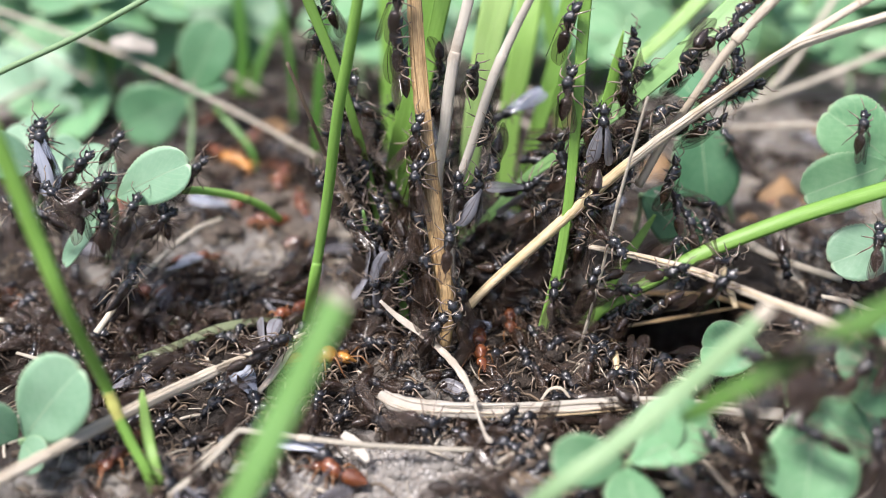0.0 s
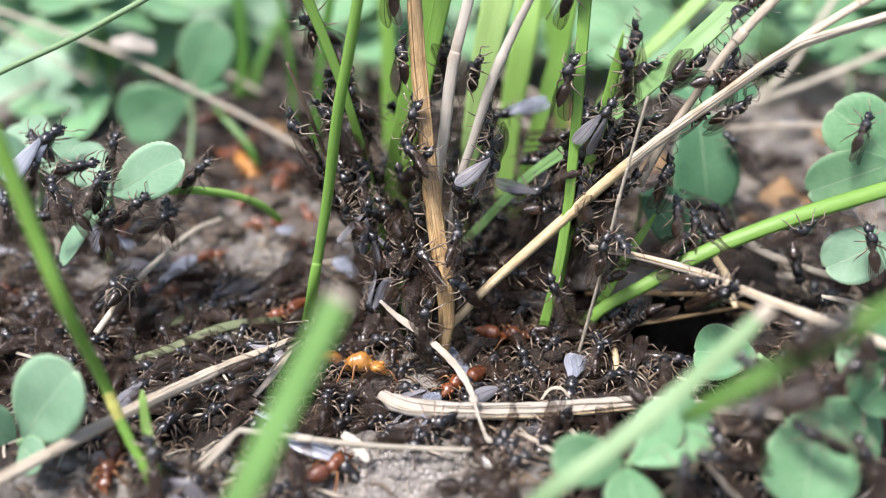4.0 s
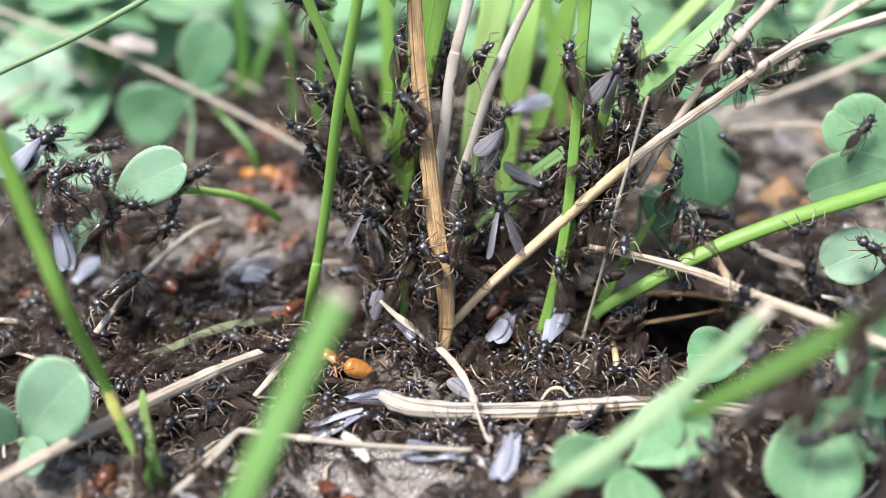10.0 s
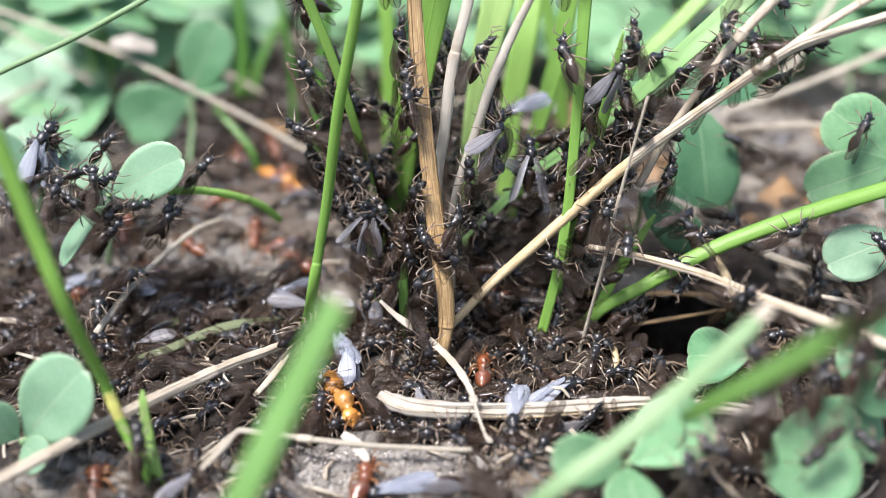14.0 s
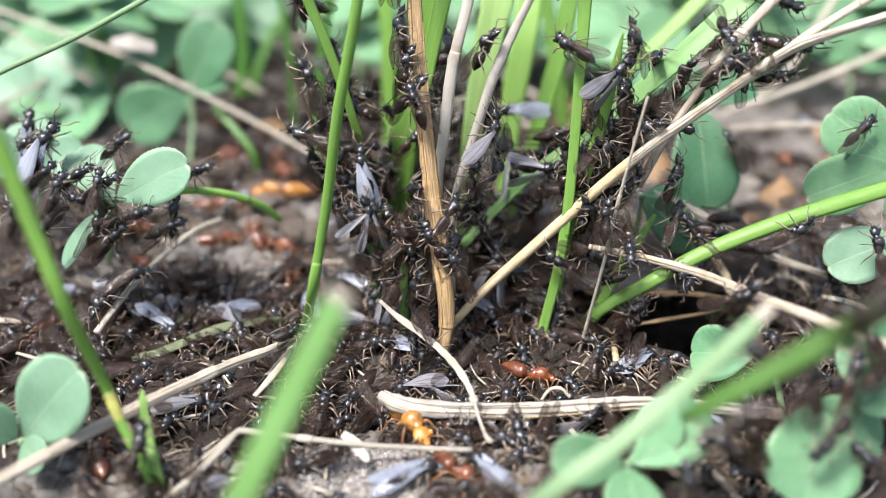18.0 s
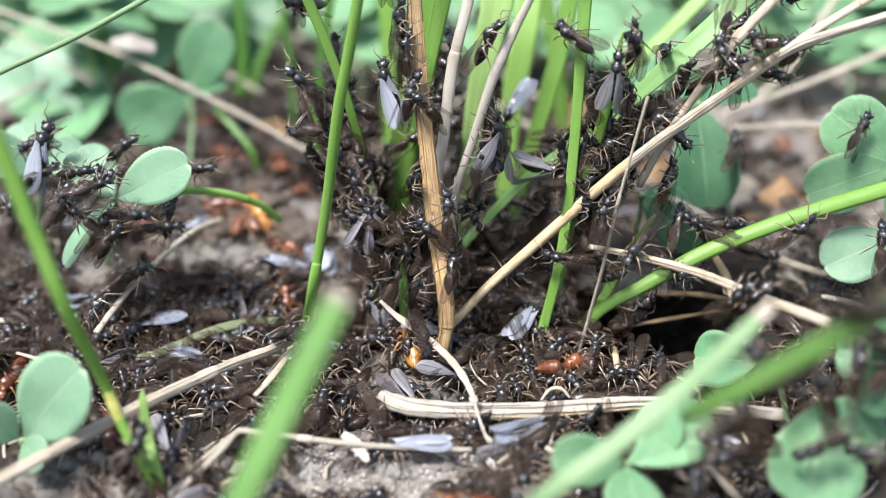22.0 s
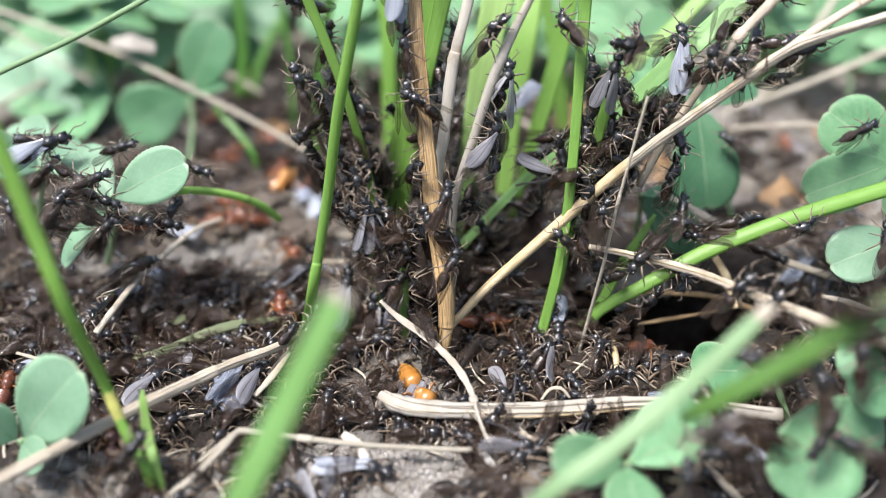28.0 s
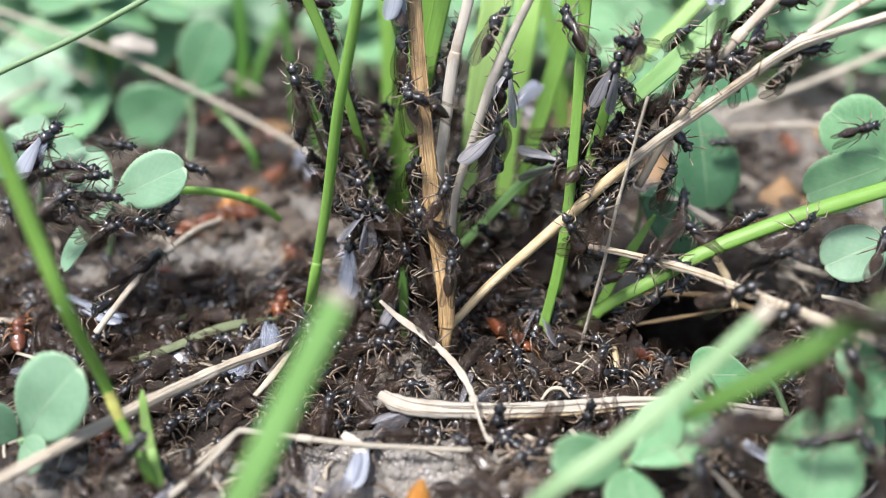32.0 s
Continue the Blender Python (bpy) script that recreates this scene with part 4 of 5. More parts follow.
def far_greens():
    """The meadow behind: clover and grass, standing ever thicker with distance."""
    rnd = random.Random(5)
    geos, blades = [], []
    for _ in range(560):
        y = rnd.uniform(70, 400) if rnd.random() < 0.6 else rnd.uniform(70, 190)
        x = rnd.uniform(-1, 1) * (0.52 * (y + 90) + 40)
        if (y < 125 and -42 < x < 70 and rnd.random() < 0.75) or (y < 160 and -0.6 < x / (y + 90) < -0.24 and rnd.random() < 0.6) or (y < 230 and -0.24 < x / (y + 90) < -0.13 and rnd.random() < 0.9):
            continue
        hub = Vector((x, y, height(x, y) + rnd.uniform(5, 24)))
        turn = rnd.uniform(0, 6.3)
        size = rnd.uniform(7, 12)
        for k in range(3):
            a = turn + k * 2.1 + rnd.uniform(-0.2, 0.2)
            tip = hub + Vector((math.cos(a), math.sin(a), rnd.uniform(-0.35, 0.35))) * size
            geos.append(leaflet_geo(hub, tip, size * 0.95, (rnd.uniform(-0.4, 0.4), -0.35 + rnd.uniform(-0.4, 0.3), 0.9)))
        blades.append(sweep([(x, y, height(x, y) - 1), tuple(hub.lerp(Vector((x, y, 0)), 0.5) + Vector((1, 0, 0))), tuple(hub)], 0.8, sides=5, n=3))
    for _ in range(420):
        a, d = rnd.uniform(0, 6.28), rnd.uniform(130, 620)
        x, y = d * math.cos(a), d * math.sin(a) - 60
        if y > 20 and abs(x) < 0.56 * (y + 90) + 30:
            continue
        hub = Vector((x, y, height(x, y) + rnd.uniform(5, 22)))
        turn = rnd.uniform(0, 6.3)
        for k in range(3):
            tip = hub + Vector((math.cos(turn + k * 2.1), math.sin(turn + k * 2.1), rnd.uniform(-0.3, 0.3))) * 9
            geos.append(leaflet_geo(hub, tip, 8.5, (0, -0.1, 1)))
        p = Vector((x + 6, y + 4, height(x, y) - 1))
        blades.append(sweep([tuple(p), tuple(p + Vector((3, 2, 25))), tuple(p + Vector((12, 5, 42)))], [(0, 1.2), (0.5, 2.4), (1, 0.2)], 0.15, 6, 0.25, n=3))
        blades.append(sweep([(x, y, height(x, y) - 1), tuple(hub.lerp(Vector((x, y, 0)), 0.5) + Vector((1, 0, 0))), tuple(hub)], 0.8, sides=5, n=3))
    for _ in range(520):
        y = rnd.uniform(85, 420)
        x = rnd.uniform(-1, 1) * (0.52 * (y + 90) + 40)
        if (y < 120 and -42 < x < 60 and rnd.random() < 0.6) or (y < 160 and -0.6 < x / (y + 90) < -0.24 and rnd.random() < 0.75) or (y < 230 and -0.24 < x / (y + 90) < -0.13 and rnd.random() < 0.9):
            continue
        h, lean = rnd.uniform(25, 70), Vector((rnd.uniform(-0.5, 0.5), rnd.uniform(-0.5, 0.5), 0))
        p = Vector((x, y, height(x, y) - 1))
        blades.append(sweep([tuple(p), tuple(p + lean * h * 0.3 + Vector((0, 0, h * 0.6))), tuple(p + lean * h + Vector((0, 0, h * 0.9)))],
                            [(0, 1.2), (0.5, 2.4), (1, 0.2)], 0.15, 6, 0.25, n=4))
    dry = []
    for _ in range(260):
        y = rnd.uniform(70, 300)
        x = rnd.uniform(-1, 1) * (0.52 * (y + 90) + 40)
        a, ln = rnd.uniform(0, 6.3), rnd.uniform(15, 45)
        p, d = Vector(on_soil((x, y), 0.8)), Vector((math.cos(a), math.sin(a), 0.0)) * ln
        dry.append(sweep([tuple(p), tuple(p + d * 0.5 + Vector((1, 1, rnd.uniform(1, 9)))), tuple(p + d + Vector((0, 0, rnd.uniform(0, 14))))], [(0, 0.8), (0.5, 1.3), (1, 0.4)], 0.5, 5, n=3))
    tagged(new("meadow_straw", mesh("meadow_straw", join(*dry), STRAW_OLD)), "dry bent straws among the meadow plants behind", "straw", kind="stuff")
    tagged(new("meadow_clover", mesh("meadow_clover", join(*geos), CLOVER_FRESH)), "dense green clover leaves of the meadow behind", "clover", kind="stuff")
    tagged(new("meadow_grass", mesh("meadow_grass", join(*blades), GREEN_LIGHT)), "green grass blades of the meadow behind", "grass", kind="stuff")


far_greens()


# ---- soil clods and litter ----
def clod_geo(c, r, rnd):
    vs, fs, us = ball((0, 0, 0), (r, r * rnd.uniform(0.6, 1), r * rnd.uniform(0.4, 0.65)), 12)
    off = Vector((rnd.uniform(0, 99), rnd.uniform(0, 99), 0))
    out = []
    for v in vs:
        p = Vector(v)
        p *= 1 + 0.7 * noise.noise(p / r * 1.1 + off) + 0.35 * noise.noise(p / r * 2.6 + off)
        out.append((p.x + c[0], p.y + c[1], p.z + c[2]))
    return out, fs, us


def litter():
    rnd = random.Random(11)
    geos = []
    for _ in range(3200):
        y = rnd.uniform(-36, 75)
        x = rnd.uniform(-1, 1) * (0.5 * (y + 90) + 8)
        if math.hypot((x + 5) / 10, (y + 24) / 7) < 1 and rnd.random() < 0.7:
            continue
        r = rnd.choice((1.1, 0.25, 0.3, 0.4, 0.5, 0.8))
        geos.append(clod_geo(on_soil((x, y), r * 0.2), r, rnd))
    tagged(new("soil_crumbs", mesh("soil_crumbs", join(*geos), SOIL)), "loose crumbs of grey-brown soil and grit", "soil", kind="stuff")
    geos = []
    for _ in range(420):
        y = rnd.uniform(-34, 60)
        x = rnd.uniform(-1, 1) * (0.5 * (y + 90) + 8)
        a, ln = rnd.uniform(0, 6.3), rnd.uniform(1.5, 6)
        d = Vector((math.cos(a), math.sin(a), 0)) * ln / 2
        p = Vector(on_soil((x, y), 0.4))
        geos.append(sweep([tuple(p - d), tuple(p + Vector((rnd.uniform(-.4, .4), rnd.uniform(-.4, .4), 0.3))), tuple(p + d)], rnd.uniform(0.12, 0.4), sides=5, n=3))
    tagged(new("plant_litter", mesh("plant_litter", join(*geos), STRAW_GREY)), "broken bits of dry straw and rootlets on soil", "litter", kind="stuff")
    geos = []
    for _ in range(7000):
        a, d = rnd.uniform(0, 6.3), math.sqrt(rnd.random())
        x, y, r = -4.5 + 11 * d * math.cos(a), -24 + 7.5 * d * math.sin(a), rnd.choice((0.06, 0.08, 0.09, 0.11, 0.14, 0.2))
        x, y, z = on_soil((x, y), r * 0.4)
        vs = [(x + r * dx * rnd.uniform(0.7, 1.3), y + r * dy * rnd.uniform(0.7, 1.3), z + r * dz * rnd.uniform(0.6, 1.1)) for dx, dy, dz in ((1, 0, 0), (0, 1, 0), (-1, 0, 0), (0, -1, 0), (0, 0, 1), (0, 0, -1))]
        geos.append((vs, [(0, 1, 4), (1, 2, 4), (2, 3, 4), (3, 0, 4), (1, 0, 5), (2, 1, 5), (3, 2, 5), (0, 3, 5)], [(0, 0)] * 6))
    tagged(new("sand_grains", mesh("sand_grains", join(*geos), SAND)), "fine pale and grey sand grains on dry soil", "sand", kind="stuff")
    geos = []
    for _ in range(3000):
        y = rnd.uniform(-34, 95)
        x = rnd.uniform(-1, 1) * (0.5 * (y + 90) + 8)
        if math.hypot((x + 5) / 11, (y + 24) / 7.5) < 1 and rnd.random() < 0.9:
            continue
        a, ln = rnd.uniform(0, 6.3), rnd.uniform(1.0, 3.5)
        d = Vector((math.cos(a), math.sin(a), rnd.uniform(-0.1, 0.5))) * ln / 2
        p = Vector(on_soil((x, y), 0.5))
        geos.append(sweep([tuple(p - d), tuple(p + Vector((rnd.uniform(-.4, .4), rnd.uniform(-.4, .4), 0.4))), tuple(p + d)], rnd.uniform(0.1, 0.35), sides=4, n=2))
    tagged(new("rootlets", mesh("rootlets", join(*geos), ROOT)), "tangled brown rootlets and humus fibres on soil", "litter", kind="stuff")
    for x, y, r in ((-26, 34, 4.5), (-21, 26, 5.0), (-37, 40, 5.5), (-30, 22, 3.5), (-45, 30, 4.0), (-15, 36, 4.0), (-40, 20, 3.0), (47, 30, 5.0), (55, 38, 6.0),
                    (38, 44, 5.0), (42, 22, 3.5), (-9, 50, 4.0), (-52, 45, 6.0), (-60, 10, 4.0)):
        ob = thing("soil_clod", "rough grey-brown lump of dry soil", "soil clod", "soil clods", on_soil((x, y)))
        for _ in range(8):
            part("lump", clod_geo((rnd.uniform(-0.7, 0.7) * r, rnd.uniform(-0.6, 0.6) * r, r * rnd.uniform(0.1, 0.35)), r * rnd.uniform(0.22, 0.5), rnd), SOIL_DRY, ob)


litter()


def nest_shade_roof():
    """An added crust of soil that roofs the back of the hollow to keep light out, resting on its rim."""
    rnd = random.Random(31)
    ob = thing("soil_crust", "added rough crust of brown soil that shades the nest opening", "soil crust", "", (27, 15, 0))
    for row, (y, z, r) in enumerate(((9.5, 1.2, 2.0), (12.5, 1.6, 2.8), (15.5, 1.6, 3.0), (18.5, 0.9, 3.0))):
        for k in range(9):
            x = 14.5 + k * 3.1 + rnd.uniform(-0.6, 0.6)
            part("lump", clod_geo((x - 27, y - 15 + rnd.uniform(-0.7, 0.7), z + rnd.uniform(-0.4, 0.5)), r * rnd.uniform(0.95, 1.25), rnd), SOIL, ob)


nest_shade_roof()


# ---- ants ----
def wing_geo(length, width):
    """A wing from its root at the origin back along -x."""
    n, vs, us = 12, [], []
    for shell in (0, 1):
        for i in range(n + 1):
            v = i / n
            bulge = (0.16 + 0.84 * math.sin(0.5 * math.pi * min(1, v * 1.5)) ** 1.4) * math.sqrt(max(0.0, 1 - max(0.0, (v - 0.72) / 0.285) ** 2))
            fore, hind = width * 0.36 * bulge + 0.02, width * 0.64 * bulge + 0.02
            for j, u in enumerate((-1, -0.4, 0.2, 1)):
                y = fore * u if u > 0 else hind * u
                vs.append((-length * v, y, 0.12 * math.sin(v * 5 + u) - 0.025 * shell))
                us.append((u, v))
    fs, k = [], 4 * (n + 1)
    for i in range(n):
        for j in range(3):
            a = i * 4 + j
            fs += [(a, a + 4, a + 5, a + 1), (k + a, k + a + 1, k + a + 5, k + a + 4)]
        fs += [(i * 4, k + i * 4, k + i * 4 + 4, i * 4 + 4), (i * 4 + 3, i * 4 + 7, k + i * 4 + 7, k + i * 4 + 3)]
    return vs, fs, us


def mirrored(geo):
    return [(x, -y, z) for x, y, z in geo[0]], [f[::-1] for f in geo[1]], geo[2]


def leg_geo(reach, fwd, r):
    """A leg from its hip at the origin out along +y: femur, tibia, tarsus."""
    return sweep([(0, 0, 0), (fwd * 0.35, reach * 0.42, 0.55), (fwd * 0.75, reach * 0.78, -0.25), (fwd * 1.05, reach, -0.72)],
                 [(0, r * 1.6), (0.3, r * 2.3), (0.38, r * 1.5), (0.66, r * 1.6), (0.72, r * 0.9), (1, r * 0.6)], sides=5, n=3, face=(1, 0, 0.2))


def build_ant(name, label, category, group, rnd, body, tail, limb, wing, spread, gaster=1.0, slim=1.0):
    """An ant facing +x with its feet at z = 0, body about 4.4 mm long."""
    ob = thing(name, label, category, group)
    head_turn, droop = rnd.uniform(-20, 20), rnd.uniform(-12, 14)
    head = join(lathe([(-0.08, 0.2, 0), (0.02, 0.42, 0), (0.25, 0.52, 0.0), (0.55, 0.5, -0.06), (0.82, 0.36, -0.12), (0.98, 0.26, -0.18), (1.1, 0.1, -0.2)], 10, 0.7),
                ball((0.55, 0.47, 0.12), (0.2, 0.14, 0.18), 6), ball((0.55, -0.47, 0.12), (0.2, 0.14, 0.18), 6))
    h = part("head", head, body, ob, m=pose(1.32 * MM, 0, 0.98 * MM, 0, 14, head_turn))
    for s in (1, -1):
        part("mandible", sweep([(0.0, 0.12 * s, 0), (0.16, 0.12 * s, -0.03), (0.24, 0.02 * s, -0.05)], [(0, 0.12), (1, 0.05)], sides=5, n=2), tail, h, m=pose(1.02 * MM, 0, -0.2 * MM))
    for s in (1, -1):
        a = rnd.uniform(-0.25, 0.25)
        feeler = sweep([(0, 0, 0), (0.45, 0.45 * s, 0.28), (0.65, 0.62 * s, 0.3), (0.98 + a, 0.7 * s, 0.05), (1.4 + a, (0.8 + a) * s, -0.25)],
                       [(0, 0.1), (0.4, 0.1), (0.5, 0.12), (1, 0.09)], sides=5, n=3)
        part("antenna", feeler, limb, h, m=pose(0.78 * MM, 0.16 * s * MM, 0.12 * MM))
    part("thorax", join(lathe([(-0.86, 0.16, -0.3), (-0.74, 0.34, -0.24), (-0.45, 0.45 * slim, -0.1), (-0.2, 0.53 * slim, 0.0), (-0.16, 0.5 * slim, 0.0), (0.2, 0.6 * slim, 0.1), (0.55, 0.58 * slim, 0.12), (0.85, 0.44, 0.0), (1.05, 0.24, -0.08)], 10, 1.12),
                         ball((0.32, 0, 0.46), (0.55, 0.42, 0.34), 8)), body, ob, m=pose(0.3 * MM, 0, 1.05 * MM))
    g = gaster
    rows = [(0.15, 0.09, 0), (0.02, 0.13, 0.0), (-0.06, 0.24, 0.1), (-0.14, 0.14, 0.02), (-0.22, 0.3 * g, 0), (-0.45, 0.5 * g, 0.02), (-0.8, 0.61 * g, 0.03), (-0.83, 0.57 * g, 0.03),
            (-1.25, 0.6 * g, 0.02), (-1.28, 0.56 * g, 0.02), (-1.68, 0.49 * g, 0.0), (-1.71, 0.45 * g, 0.0), (-2.05, 0.3 * g, -0.03), (-2.2, 0.2 * g, -0.05), (-2.4, 0.05, -0.08)]
    part("gaster", lathe(rows, 10, 0.95), tail, ob, m=pose(-0.42 * MM, 0, 0.95 * MM, 0, droop, rnd.uniform(-10, 10)))
    legs = []
    for s in (1, -1):
        for x, reach, fwd in ((0.85, 2.0, 1.1), (0.45, 2.1, -0.2), (0.1, 2.4, -1.6)):
            reach *= rnd.uniform(0.46, 0.74)
            geo = leg_geo(reach, fwd * 0.85 + rnd.uniform(-0.5, 0.5), 0.1)
            legs.append(part("leg", geo if s > 0 else mirrored(geo), limb, ob, m=pose(x * MM, 0.28 * s * MM, 0.74 * MM)))
    if wing:
        for s in (1, -1):
            open_by = rnd.uniform(*spread)
            geo = wing_geo(4.6, 1.55) if wing == WING_SHEEN else wing_geo(4.3, 1.45)
            part("wing", geo if s > 0 else mirrored(geo), wing, ob,
                 m=pose(0.45 * MM, 0.3 * s * MM, (1.68 + 0.06 * s) * MM, (rnd.uniform(4, 16) if wing == WING_SHEEN else rnd.uniform(12, 62)) * -s, rnd.uniform(-9, 4), -open_by * s))
    return ob


RND = random.Random(21)
KINDS = {}


def kinds():
    for i in range(5):
        KINDS["male", i] = build_ant("winged_ant", "small black winged ant with smoky brown wings", "ant", "swarming winged ants", RND, BLACK, BROWN, LEG_BROWN, WING, (1, 11))
    for i in range(2):
        KINDS["grey", i] = build_ant("winged_ant", "small black winged ant with grey glassy wings", "ant", "swarming winged ants", RND, BLACK, BROWN, LEG_BROWN, WING_GREY, (4, 28))
    for i in range(2):
        KINDS["pale", i] = build_ant("winged_ant", "black winged ant with pale wings, sky sheen in their colour", "ant", "swarming winged ants", RND, BLACK, BROWN, LEG_BROWN, WING_SHEEN, (0, 4))
    for i in range(2):
        KINDS["orange", i] = build_ant("worker_ant", "plump wingless golden-orange ant", "ant", "orange worker ants", RND, ORANGE, ORANGE, AMBER, None, (0, 0), 1.15, 1.05)
    for i in range(2):
        KINDS["rusty", i] = build_ant("worker_ant", "plump wingless rusty-orange ant", "ant", "orange worker ants", RND, RUSTY, RUSTY, AMBER, None, (0, 0), 1.15, 1.05)


kinds()
USED, MOVES = set(), []


def ant(kind, size, m):
    """One ant of that kind, at the pose m."""
    i = RND.randrange(5 if kind == "male" else 2)
    proto = KINDS[kind, i]
    if (kind, i) in USED:
        ob = copy_thing(proto, m)
    else:
        USED.add((kind, i))
        ob = proto
        ob.matrix_basis = m
    ob.scale = (size, size, size)
    return ob


def stand(p, fwd, up):
    """The pose of something at p (mm) that faces fwd on a surface with normal up."""
    up = Vector(up).normalized()
    fwd = Vector(fwd)
    fwd = (fwd - up * fwd.dot(up)).normalized()
    side = up.cross(fwd)
    m = Matrix((fwd, side, up)).transposed().to_4x4()
    m.translation = Vector(p) * MM
    return m


def soil_up(x, y):
    e = 1.2
    return Vector((height(x - e, y) - height(x + e, y), height(x, y - e) - height(x, y + e), 2 * e)).normalized()


def in_nest(x, y):
    return math.hypot((x - 26.5) / 9.5, (y - 8) / 10.0) < 1


def soil_rows(x, y, turn, pace, home, rnd):
    """A milling walk over the soil round its start."""
    rows, x0, y0 = [], x, y
    lean = Vector((rnd.uniform(-0.5, 0.5), rnd.uniform(-0.7, 0.3), 0.6))
    drift = rnd.uniform(-25, 25)
    for t in range(0, 33):
        rows.append((float(t), stand(on_soil((x, y), 0.1), (math.cos(turn), math.sin(turn), 0), soil_up(x, y) + lean)))
        drift = max(-45, min(45, drift + rnd.uniform(-30, 30)))
        back = math.atan2(y0 - y, x0 - x) - turn
        back = (back + math.pi) % (2 * math.pi) - math.pi
        pull = min(1.0, math.hypot(x - x0, y - y0) / home)
        turn += max(-1.2, min(1.2, radians(drift) * (1 - pull) + back * 0.6 * pull))
        step = pace * rnd.uniform(0.1, 1.5)
        x, y = x + step * math.cos(turn), y + step * math.sin(turn)
    return rows


def line_rows(key, s, way, pace, around, rnd, yaw=0.0, lift=0.0, stay=(0.04, 0.96)):
    """A climb along a stem: s is the share of its length, way +1 or -1, around the angle round it."""
    line, wide, flat = LINES[key]
    last, rows, start = len(line) - 1, [], s
    length = sum((b - a).length for a, b in zip(line, line[1:]))
    for t in range(0, 33):
        f = min(max(s, 0.0), 1.0) * last
        i = min(int(f), last - 1)
        p = line[i].lerp(line[i + 1], f - i)
        tan = (line[min(i + 2, last)] - line[max(i - 1, 0)]).normalized()
        out = Vector((0, -0.85, 0.5))
        out = (out - tan * out.dot(tan)).normalized()
        out = Matrix.Rotation(radians(around), 3, tan) @ out
        fwd = Matrix.Rotation(radians(yaw), 3, out) @ (tan * way)
        rows.append((float(t), stand(p + out * (wide * 0.5 * max(flat, 0.35) + lift), fwd, out)))
        yaw += rnd.uniform(-14, 14)
        s = min(max(s + way * pace * rnd.uniform(-0.3, 1.6) / length, stay[0], start - 7 / length), stay[1], start + 7 / length)
        around += rnd.uniform(-9, 9)
    return rows


def perch_rows(p, turn, up, rnd, stir=0.5):
    """An ant that stays about its spot on a leaf, shuffling and turning a little."""
    up = Vector(up).normalized()
    a = up.cross(Vector((1, 0.2, 0.1))).normalized()
    b = a.cross(up)
    rows, dx, dy = [], 0.0, 0.0
    for t in range(0, 33):
        c, s = math.cos(radians(turn)), math.sin(radians(turn))
        rows.append((float(t), stand(Vector(p) + a * dx + b * dy, b * c + a * s, up)))
        turn += rnd.uniform(-18, 18)
        dx, dy = dx * 0.8 + rnd.uniform(-stir, stir), dy * 0.8 + rnd.uniform(-stir, stir)
    return rows


def travel_rows(stops, rnd, lift=0.2):
    """A walk over the soil by stops of (seconds, x, y)."""
    stops = list(stops)
    if stops[0][0] > 0:
        t, x, y = stops[0]
        back = min(t * 3.5, 60.0)
        a = rnd.uniform(0.3, 2.8)
        stops.insert(0, (0.0, x + back * math.cos(a), y + back * math.sin(a)))
    if stops[-1][0] < 32:
        t, x, y = stops[-1]
        a = rnd.uniform(0.3, 2.8)
        on = min((32 - t) * 3.0, 60.0)
        stops.append((32.0, x + on * math.cos(a), y + on * math.sin(a)))
    rows, turn = [], None
    for k in range(0, 65):
        t = k / 2
        for p, q in zip(stops, stops[1:]):
            if t <= q[0]:
                break
        f = (t - p[0]) / (q[0] - p[0])
        x, y = p[1] + (q[1] - p[1]) * f, p[2] + (q[2] - p[2]) * f
        want = math.atan2(q[2] - p[2], q[1] - p[1])
        if turn is None:
            turn = want
        if math.hypot(q[1] - p[1], q[2] - p[2]) > 0.8:
            d = (want - turn + math.pi) % (2 * math.pi) - math.pi
            turn += max(-0.9, min(0.9, d))
        turn += rnd.uniform(-0.15, 0.15)
        rows.append((t, stand(on_soil((x, y), lift), (math.cos(turn), math.sin(turn), 0), soil_up(x, y) + Vector((0, 0, 0.8)))))
    return rows


LIVELY = []


